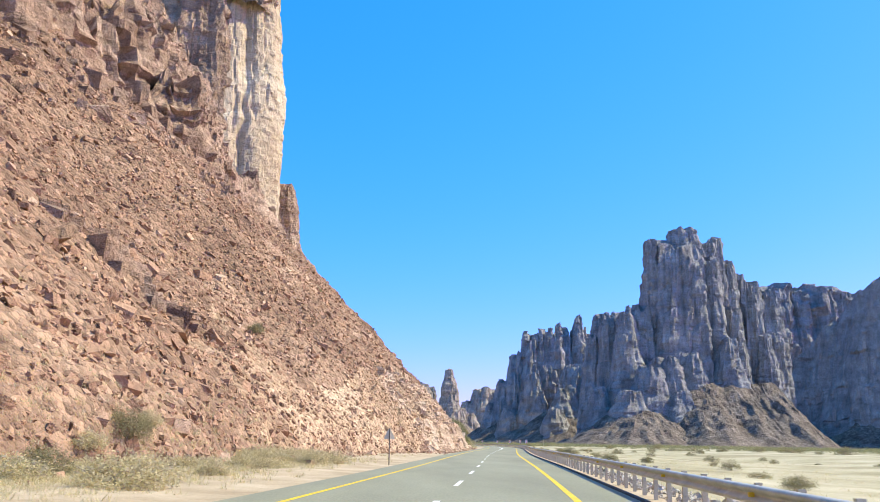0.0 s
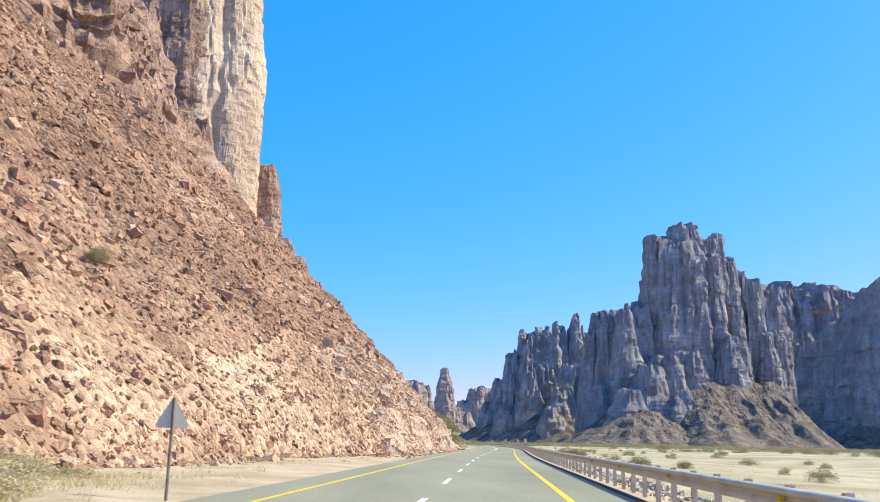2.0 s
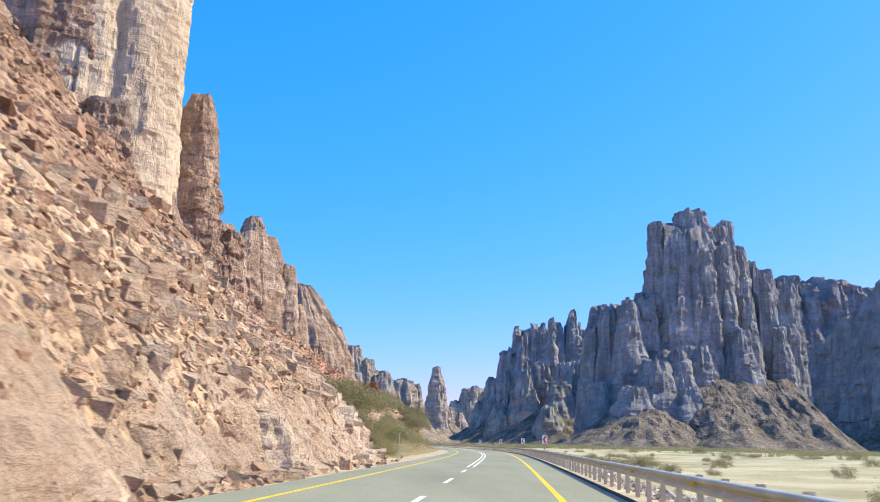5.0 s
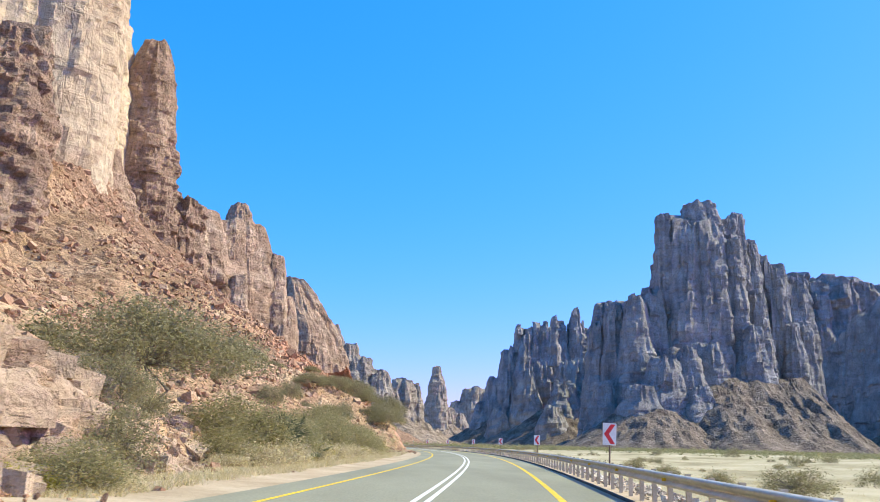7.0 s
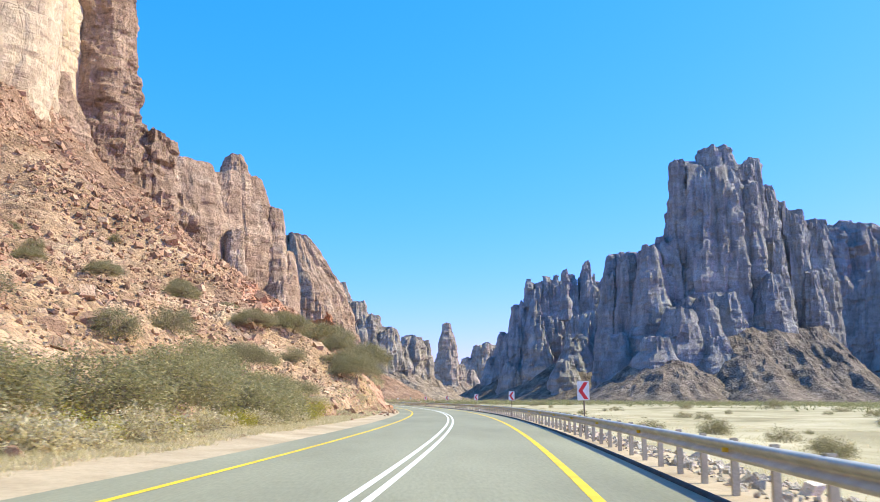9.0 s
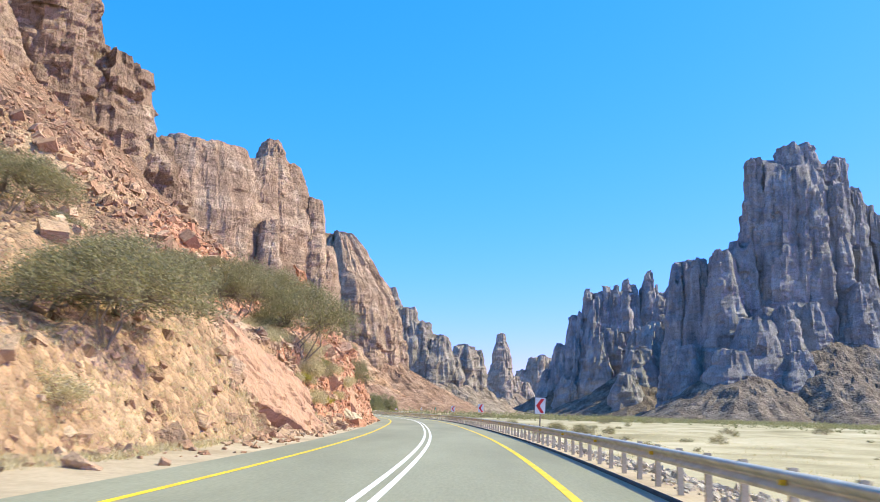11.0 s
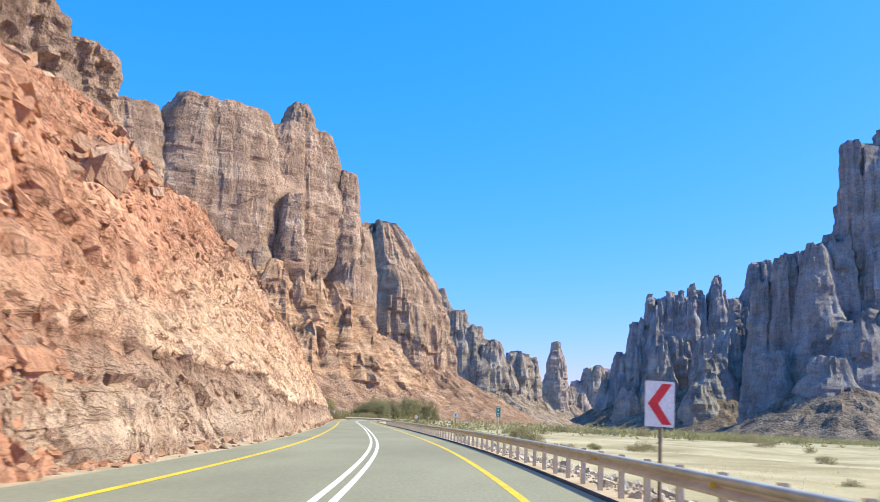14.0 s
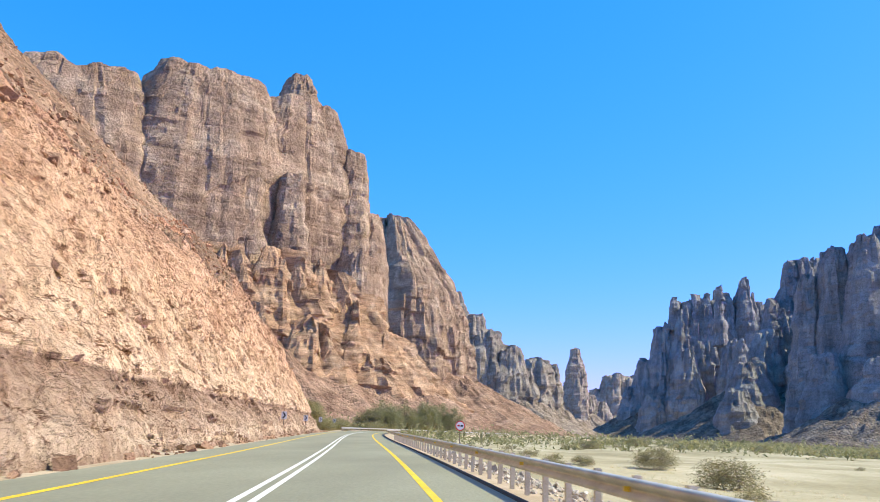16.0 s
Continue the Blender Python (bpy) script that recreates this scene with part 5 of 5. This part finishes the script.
def chevron_sign():
    ob = thing("chevron_sign", "white bend marker board with a red chevron on a steel post", "road sign", group="bend markers")
    c = 1.85
    flat_part("board", rounded(0.54, 0.83, 0.03, c), 0.012, SIGN_WHITE, ob)
    flat_part("chevron", [(-0.22, c), (0.04, c + 0.37), (0.22, c + 0.37), (-0.03, c), (0.22, c - 0.37), (0.04, c - 0.37)], 0.004, SIGN_RED, ob, -0.005, "red arrowhead")
    tube("post", (0.03, 0.05, -1.6), (0.03, 0.05, c + 0.3), 0.035, 0.035, RUST_STEEL, ob)
    for dz in (-0.25, 0.25):
        flat_part("bracket", [(-0.15, c + dz - 0.02), (0.2, c + dz - 0.02), (0.2, c + dz + 0.02), (-0.15, c + dz + 0.02)], 0.02, POST_STEEL, ob, 0.014)
    return ob


chevron = chevron_sign()
spots = [(219.2, 2, 6.05), (262, -1, 6.2), (304, 1, 5.85), (344, 2, 5.8), (385.4, -1, 5.75), (425.6, 1, 5.85)]
for k, (y, lean, off) in enumerate(spots):
    m = pose(float(beside(y, off)), y, 0, 0, lean, 4)
    if k == 0:
        chevron.matrix_basis = m
    else:
        copy_thing(chevron, m)

bend = thing("bend_sign", "white triangular warning sign with a bent black arrow", "road sign", (float(beside(475.9, 6.45)), 475.9, 0.25), turn=8)
bend.scale = (0.84, 0.84, 0.84)
TRI = [(-0.36, 1.62), (0.36, 1.62), (0.40, 1.68), (0.04, 2.27), (-0.04, 2.27), (-0.40, 1.68)]
flat_part("board", TRI, 0.012, SIGN_YELLOW, bend, 0.0, "yellow-edged triangular plate")
flat_part("face", [(x * 0.80, 1.86 + (z - 1.86) * 0.80) for x, z in TRI], 0.004, SIGN_WHITE, bend, -0.005, "white face")
flat_part("arrow", [(-0.08, 1.72), (-0.02, 1.72), (-0.02, 1.84), (0.02, 1.89), (0.08, 1.90), (0.07, 1.86), (0.15, 1.925), (0.08, 1.99), (0.08, 1.955), (0.0, 1.945), (-0.08, 1.87)], 0.003, SIGN_BLACK, bend, -0.0095, "black bent arrow")
tube("post", (0, 0.05, -1.4), (0, 0.05, 2.1), 0.035, 0.035, RUST_STEEL, bend)

marker = thing("kilometre_marker", "small green kilometre plate on a thin steel post", "road sign", (float(beside(452, 6.0)), 452, 0.15), group="kilometre markers", turn=6)
flat_part("plate", rounded(0.2, 0.5, 0.02, 1.75), 0.008, SIGN_GREEN, marker)
for dz, w, h in ((0.20, 0.13, 0.05), (0.06, 0.08, 0.09), (-0.10, 0.12, 0.04), (-0.19, 0.07, 0.08)):
    flat_part("mark", [(-w / 2, 1.75 + dz - h / 2), (w / 2, 1.75 + dz - h / 2), (w / 2, 1.75 + dz + h / 2), (-w / 2, 1.75 + dz + h / 2)], 0.003, SIGN_WHITE, marker, -0.004, "white mark")
tube("post", (0, 0.035, -1.3), (0, 0.035, 1.95), 0.025, 0.025, POST_STEEL, marker)
copy_thing(marker, pose(float(beside(106, 6.6)), 106, 0, 0, 0, 80))

back = thing("warning_sign", "triangular warning sign seen from its bare metal back", "road sign", (-1.3, 53.4, 0), turn=200)
flat_part("board", [(x * 0.9, z - 0.12) for x, z in TRI], 0.012, POST_STEEL, back, 0.0, "bare grey metal plate")
tube("post", (0, 0.05, -0.5), (0, 0.05, 2.16), 0.035, 0.035, RUST_STEEL, back)
copy_thing(marker, pose(float(beside(198.7, -5.9)), 198.7, 0, 0, 3, 258))

turn_board = thing("chevron_sign", "white bend marker board with a dark chevron on a short post", "road sign", (float(beside(578, -6.9)), 578, 0.35), group="dark bend markers", turn=8)
flat_part("board", rounded(0.62, 0.86, 0.03, 1.75), 0.012, SIGN_WHITE, turn_board)
flat_part("chevron", [(0.22, 1.75), (-0.04, 2.1), (-0.22, 2.1), (0.03, 1.75), (-0.22, 1.4), (-0.04, 1.4)], 0.004, SIGN_BLACK, turn_board, -0.005, "black arrowhead")
tube("post", (0, 0.05, -1.0), (0, 0.05, 2.0), 0.035, 0.035, RUST_STEEL, turn_board)
for y, off in ((607, -6.6), (636, -6.6), (664, -6.6)):
    copy_thing(turn_board, pose(float(beside(y, off)), y, 0.35, 0, 0, 8))

no_passing = thing("round_sign", "round grey-white prohibition sign with a dark red ring on a post", "road sign", (float(beside(535, 7.9)), 535, -0.25), turn=10)


def disc(r, cz, n=28):
    return [(r * math.cos(2 * math.pi * k / n), cz + r * math.sin(2 * math.pi * k / n)) for k in range(n)]


flat_part("ring", disc(0.30, 1.85), 0.012, SIGN_RED, no_passing, 0.0, "dark red rim")
flat_part("face", disc(0.245, 1.85), 0.004, SIGN_WHITE, no_passing, -0.005, "white face")
for dx, mat in ((-0.1, SIGN_RED), (0.1, SIGN_BLACK)):
    flat_part("pictogram", [(dx - 0.075, 1.80), (dx + 0.075, 1.80), (dx + 0.075, 1.87), (dx + 0.045, 1.91), (dx - 0.045, 1.91), (dx - 0.075, 1.87)], 0.003, mat, no_passing, -0.0095)
tube("post", (0, 0.05, -1.2), (0, 0.05, 1.95), 0.03, 0.03, RUST_STEEL, no_passing)


# ---- plants ----
def leaf_cloud(centres, radii, per, leaf, rng, flatten=0.7):
    """Small quads in loose clumps."""
    n = len(centres) * per
    c = np.repeat(centres, per, 0)
    r = np.repeat(radii, per)[:, None]
    p = rng.normal(0, 0.5, (n, 3)) * r
    p[:, 2] *= flatten
    p = c + p
    a = rng.normal(size=(n, 3))
    a /= np.linalg.norm(a, axis=1, keepdims=True)
    b = np.cross(a, rng.normal(size=(n, 3)))
    b /= np.linalg.norm(b, axis=1, keepdims=True)
    s = leaf * rng.uniform(0.6, 1.5, (n, 1))
    v = np.stack([p - a * s, p + b * s * 0.7, p + a * s], 1).reshape(-1, 3)
    return v, np.arange(n * 3).reshape(-1, 3)


def stick(p0, p1, r0, r1, sides=4):
    d = np.asarray(p1, float) - p0
    d /= np.linalg.norm(d)
    u = np.cross(d, (0.3, 0.2, 1.0) if abs(d[2]) < 0.9 else (1.0, 0, 0))
    u /= np.linalg.norm(u)
    w = np.cross(d, u)
    a = np.arange(sides) / sides * 2 * math.pi
    ring = np.cos(a)[:, None] * u + np.sin(a)[:, None] * w
    return np.concatenate([np.asarray(p0) + ring * r0, np.asarray(p1) + ring * r1]), grid_faces(2, sides, True)


def joined_mesh(name, pieces, flat=True):
    vs, fs, base = [], [], 0
    for v, f in pieces:
        vs.append(v)
        fs.append(f + base)
        base += len(v)
    return mesh_of(name, np.concatenate(vs), np.concatenate(fs), flat)


def shrub_meshes(seed, width, height, umbrella, clumps, per, leaf):
    """Stems that fork into twigs, and a broken crown of small leaves."""
    rng = np.random.default_rng(seed)
    th = rng.uniform(0, 2 * math.pi, clumps)
    rr = np.sqrt(rng.random(clumps)) * width / 2
    if umbrella:
        z = height * (0.50 + 0.44 * (1 - (2 * rr / width) ** 2)) * rng.uniform(0.72, 1.06, clumps)
    else:
        z = height * rng.uniform(0.12, 0.95, clumps) * np.sqrt(np.clip(1 - (1.7 * rr / width) ** 2, 0.12, 1))
    lop = 1 + 0.25 * np.sin(th * 2 + seed)
    tips = np.stack([np.cos(th) * rr * lop, np.sin(th) * rr, z], -1)
    sticks = []
    stems = []
    for k in range(5 if umbrella else 7):
        a = rng.uniform(0, 2 * math.pi)
        top = np.array([math.cos(a) * width * 0.17, math.sin(a) * width * 0.17, height * (0.45 if umbrella else 0.35)])
        foot = np.array([math.cos(a) * 0.12, math.sin(a) * 0.12, -0.3])
        knee = (foot + top) / 2 + rng.normal(0, 0.06 * width, 3) * (1, 1, 0.3)
        sticks += [stick(foot, knee, 0.011 * height + 0.015, 0.008 * height + 0.01), stick(knee, top, 0.008 * height + 0.01, 0.005 * height + 0.006)]
        stems.append(top)
    stems = np.array(stems)
    for tip in tips:
        s = stems[np.argmin(np.linalg.norm((stems - tip)[:, :2], axis=1))]
        sticks.append(stick(s, tip, 0.006 * height + 0.004, 0.004, 3))
        for _ in range(1):
            sticks.append(stick(s * 0.35 + tip * 0.65, tip + rng.normal(0, 0.09 * width, 3), 0.008, 0.003, 3))
    leaves = leaf_cloud(tips, np.full(clumps, (0.105 if umbrella else 0.16) * width), per, leaf, rng, 0.75 if umbrella else 0.8)
    return joined_mesh("stems", sticks), mesh_of("crown", *leaves)


def plant(name, label, category, meshes, mat, group):
    ob = thing(name, label, category, group=group)
    mesh_part("branchwork", meshes[0], TWIG, ob)
    mesh_part("crown", meshes[1], mat, ob)
    return ob


PLANTS = {
    "acacia": [plant("acacia", "spreading grey-green acacia with bare forked stems", "tree", shrub_meshes(40 + i, 8.5, 5.2, True, 190, 110, 0.085), OLIVE_LEAF, "acacias") for i in range(3)],
    "bush": [plant("bush", "dusty olive desert bush with thin twigs", "bush", shrub_meshes(50 + i, 3.4, 2.3, False, 110, 60, 0.062), OLIVE_LEAF, "desert bushes") for i in range(3)],
    "wash": [plant("bush", "low olive bush on the sandy wash", "bush", shrub_meshes(55 + i, 3.4, 2.1, False, 60, 34, 0.08), OLIVE_LEAF, "wash bushes") for i in range(4)],
    "green": [plant("bush", "dense dull-green bush beside the road", "bush", shrub_meshes(60 + i, 4.6, 3.0, False, 160, 80, 0.07), GREEN_LEAF, "green bushes") for i in range(3)],
    "yellow": [plant("bush", "low yellow-green flowering bush", "bush", shrub_meshes(70 + i, 2.6, 1.3, False, 70, 70, 0.05), YELLOW_LEAF, "yellow bushes") for i in range(2)],
    "straw": [plant("dry_bush", "pale dry straw-coloured bush on the verge", "bush", shrub_meshes(90 + i, 2.2, 0.9, False, 60, 60, 0.055), DRY_GRASS, "dry bushes") for i in range(3)],
    "tree": [plant("tree", "feathery dark-green tree at the road bend", "tree", shrub_meshes(80 + i, 6.5, 9.0, False, 120, 46, 0.17), TREE_LEAF, "trees at the bend") for i in range(3)],
}
PLACED = {k: 0 for k in PLANTS}


def put_plant(kind, x, y, z, scale, spin, squash=1.0):
    k = PLACED[kind]
    PLACED[kind] += 1
    src = PLANTS[kind][k % len(PLANTS[kind])]
    m = pose(x, y, z, 0, 0, spin) @ Matrix.Diagonal((scale, scale, scale * squash, 1))
    if k < len(PLANTS[kind]):
        src.matrix_basis = m
        return src
    ob = copy_thing(src, pose(x, y, z, 0, 0, spin))
    ob.matrix_basis = m
    return ob


def on_left(kind, y, d, scale, squash=None):
    squash = squash or {"green": 0.72, "acacia": 0.8}.get(kind, 1.0)
    z = max(float(hill_z(np.array([float(y)]), np.array([float(d)]))[0]), float(ground_z(np.array([float(y)]), np.array([-float(d)]))[0]))
    put_plant(kind, float(road_x(y)) - d, y, z - 0.05, scale, random.uniform(0, 360), squash)


def on_right(kind, y, o, scale, squash=1.0):
    z = float(ground_z(np.array([float(y)]), np.array([float(o)]))[0])
    put_plant(kind, float(road_x(y)) + o, y, z - 0.05, scale, random.uniform(0, 360), squash)


random.seed(5)
for y, d, s in ((229, 15.8, 1.25), (386, 17.5, 1.35), (290, 15.7, 0.6), (330, 23.3, 0.68), (335.5, 19.4, 0.72), (326, 10.2, 0.8), (330, 11.6, 0.7), (329, 41.7, 0.62), (336, 33.7, 0.62), (372, 34, 0.6), (366, 40, 0.55), (376, 24, 0.8), (384, 45, 0.5), (300, 29, 0.5), (318, 46, 0.5), (340, 54, 0.5), (386, 60, 0.45), (404, 27, 0.6)):
    on_left("acacia", y, d, s)
on_left("acacia", 361.5, 9.4, 0.9, 1.15)
on_left("acacia", 359.5, 14.2, 0.8, 1.1)
for y, d, s in ((214, 10.6, 0.95), (217, 12, 0.9), (221, 12.6, 0.7), (277, 20.5, 0.9), (285.8, 20.1, 0.9), (268, 24, 0.8), (300, 19, 0.8), (312, 22, 0.8), (322, 17, 0.9), (366.4, 8.6, 0.7), (396, 7.7, 0.95), (399.4, 7.9, 0.8), (418, 9.5, 0.6),
                (368, 26, 0.9), (248, 30, 0.7), (400, 62, 0.8), (380, 75, 0.8), (352, 60, 0.9), (88, 24, 0.5), (140, 30, 0.5), (36, 14, 0.6), (28, 13, 0.5)):
    on_left("bush", y, d, s)
for y, d, s in ((207.5, 8.3, 0.6), (228.5, 11.5, 0.95), (232.5, 12.1, 1.3), (238, 11.6, 1.2), (244, 12.2, 1.1), (249, 12.6, 1.0), (255, 12.0, 1.1), (262, 12, 1.2), (268.4, 10.9, 1.25), (272, 13.5, 1.2), (275, 10.6, 1.0), (276, 15.4, 1.2), (279.5, 11.2, 0.95), (283, 12.6, 0.85), (289, 13.2, 0.8), (297, 12.5, 0.6)):
    on_left("green", y, d, s)
for y, d, s in ((231.9, 10.6, 0.9), (236, 9.8, 0.8), (242, 9.6, 0.9), (249, 9.9, 0.9), (255, 10.2, 0.9), (284.9, 10.3, 1.2), (281, 9.9, 0.8), (264, 9.6, 0.7), (206, 9, 0.6), (372, 14, 0.8), (369, 12.4, 0.7)):
    on_left("yellow", y, d, s)
for k in range(30):
    on_left("straw", random.uniform(17, 62), random.gauss(11.6, 1.5), random.uniform(0.5, 1.0))
for y, d, s in ((228, 9.9, 1.3), (230.5, 9.3, 1.2), (233, 9.6, 1.5), (238, 9.2, 1.3), (240, 9.0, 1.1), (245, 9.1, 1.2), (247, 8.8, 1.0), (252, 9.2, 1.2), (259, 9.4, 1.1), (266, 9.2, 1.0), (274, 9.2, 0.9), (368, 10.5, 1.2), (371, 12.5, 1.3), (364, 9.8, 1.3), (361, 9.0, 1.2), (376, 13.5, 1.1)):
    on_left("straw", y, d, s)
for k in range(22):
    on_left("straw", random.uniform(351, 373), random.uniform(7.6, 13), random.uniform(0.5, 0.95))
for k in range(5):
    on_left("yellow", random.uniform(354, 372), random.uniform(7.8, 10), random.uniform(0.4, 0.65))
for k in range(16):
    on_left("straw", random.uniform(206, 345), random.uniform(9.2, 12), random.uniform(0.4, 0.8))
for y, d, s in ((376, 7.6, 0.9), (379, 7.4, 0.7), (371, 8.2, 0.9), (413, 18, 0.9), (390, 12.5, 0.8), (420, 8, 0.6)):
    on_left("straw", y, d, s)
for k in range(34):
    y = 736 + 66 * (k + random.random()) / 34
    on_left("tree", y, random.uniform(9, 22), random.uniform(0.5, 1.25))
for k in range(14):
    y = random.uniform(640, 735)
    on_left("green", y, random.uniform(8.5, 13), random.uniform(0.9, 1.5))
# the dwarf palm among the bushes
palm = thing("dwarf_palm", "dwarf fan palm with grey-green blades among bushes", "palm")
prng = np.random.default_rng(9)
for k in range(26):
    a, tilt, ln = prng.uniform(0, 2 * math.pi), prng.uniform(0.25, 1.25), prng.uniform(1.0, 1.7)
    d = np.array([math.cos(a) * math.sin(tilt), math.sin(a) * math.sin(tilt), math.cos(tilt)])
    side = np.cross(d, (0, 0, 1.0))
    side /= np.linalg.norm(side)
    hub = d * ln
    pieces = []
    for q in np.linspace(-1.15, 1.15, 15):
        ray = d * math.cos(q) + side * math.sin(q)
        tip = hub + ray * 0.85 + np.array([0, 0, -0.12])
        w = np.cross(ray, np.cross(d, side)) * 0.035
        pieces.append((np.array([hub, hub + ray * 0.45 + w, tip, hub + ray * 0.45 - w]), np.array([[0, 1, 2, 3]])))
    pieces.append((np.array([[0, 0, 0.1], [0.02, 0, 0.1], hub + 0.01, hub]), np.array([[0, 1, 2, 3]])))
    mesh_part("frond", joined_mesh("frond", pieces), PALM_LEAF, palm)
py, pd = 236.9, 10.6
palm.matrix_basis = pose(float(road_x(py)) - pd, py, float(hill_z(np.array([py]), np.array([pd]))[0]), 0, 0, 0) @ Matrix.Diagonal((1.5, 1.5, 1.6, 1))

# bushes on the wash
for y, o, s in ((233, 18.3, 1.35), (265.8, 18.6, 0.9), (296, 22.2, 1.1), (252, 19.3, 0.7), (132, 17.6, 1.0), (144, 25.2, 0.8), (53, 19.6, 0.75), (218, 18.3, 0.8), (423.6, 24.3, 1.4), (455, 28.3, 1.4), (404.6, 14.7, 0.75),
                (539.5, 25.9, 1.6), (503.4, 21.9, 0.8), (530, 32.3, 0.8), (559.6, 28.2, 1.5), (657, 46, 1.8), (694, 63, 1.8), (545, 16, 0.8), (520, 24, 0.6), (552, 20, 0.7)):
    on_right("bush", y, o, 0.75 * s, 0.75)
for k in range(120):
    y, o = random.uniform(20, 700), 17 + 130 * random.random() ** 1.4
    on_right("wash", y, o, random.uniform(0.25, 1.0) * (0.7 + o / 120), random.uniform(0.6, 1.0))

# far scrub along the cliffs' feet
frng = np.random.default_rng(21)
n = 7500
y = frng.uniform(330, 1250, n)
o = 110 + 460 * frng.random(n) ** 0.8
keep = (y > 1250 - o * 2.1) | (frng.random(n) < 0.10)
y, o = y[keep], o[keep]
c = np.stack([road_x(y) + o, y, ground_z(y, o) + 0.7], -1)
n2 = 2300
y2 = frng.uniform(640, 1500, n2)
o2 = frng.uniform(-30, 130, n2) * (0.4 + y2 / 1200)
c2 = np.stack([road_x(y2) + o2, y2, ground_z(y2, o2) + 0.9], -1)
keep2 = np.abs(o2) > 8
x3 = frng.uniform(180, 760, 2800)
y3 = 1120 - 0.1 * (x3 - 300) - 280 * frng.random(2800) ** 1.4
c3 = np.stack([x3, y3, ground_z(y3, x3 - road_x(y3)) + 1.4], -1)
c = np.concatenate([c, c2[keep2], c3])
scrub = mesh_part("scrub", mesh_of("scrub", *leaf_cloud(c, frng.uniform(1.3, 4.4, len(c)), 24, 0.48, frng, 0.6)), TREE_LEAF)
tagged(scrub, "belt of dark-green scrub below the cliffs", "scrub", kind="stuff")


def tufts(name, label, x, y, z, mat, rng, blades=12, height=0.35, spread=0.12):
    n = len(x) * blades
    bx = np.repeat(x, blades) + rng.normal(0, spread, n)
    by = np.repeat(y, blades) + rng.normal(0, spread, n)
    bz = np.repeat(z, blades)
    h = height * rng.uniform(0.4, 1.2, n)
    a = rng.uniform(0, 2 * math.pi, n)
    lean = rng.uniform(0.1, 1.5, n) * h
    w = 0.007 + 0.007 * rng.random(n)
    p = np.stack([bx, by, bz - 0.03], -1)
    side = np.stack([-np.sin(a) * w, np.cos(a) * w, np.zeros(n)], -1)
    tip = p + np.stack([np.cos(a) * lean, np.sin(a) * lean, h], -1)
    v = np.stack([p - side, p + side, tip], 1).reshape(-1, 3)
    ob = mesh_part(name, mesh_of(name, v, np.arange(n * 3).reshape(-1, 3)), mat)
    return tagged(ob, label, "grass", kind="stuff")


y = np.concatenate([frng.uniform(12, 62, 3200), frng.uniform(205, 345, 6000), frng.uniform(60, 200, 250), frng.uniform(370, 420, 250)])
d = np.concatenate([frng.normal(12.2, 2.2, 3200), 7.0 + np.abs(frng.normal(0, 2.6, 6000)), frng.normal(10, 2, 250), frng.normal(9, 2.5, 250)])
ok = d > 6.3
y, d = y[ok], d[ok]
tufts("dry_grass", "pale dry grass tufts along the road verge", road_x(y) - d, y, np.maximum(hill_z(y, d), ground_z(y, -d)), DRY_GRASS, frng, 18, 0.24, 0.12)
y, o = frng.uniform(5, 560, 12000), 8 + np.abs(frng.normal(0, 26, 12000))
ok = fbm(y / 18, o / 10, 0.7, 2) > -0.1
y, o = y[ok], o[ok]
tufts("dry_grass", "straw-coloured grass scattered over the sandy wash", road_x(y) + o, y, ground_z(y, o), DRY_GRASS, frng, 9, 0.26, 0.16)
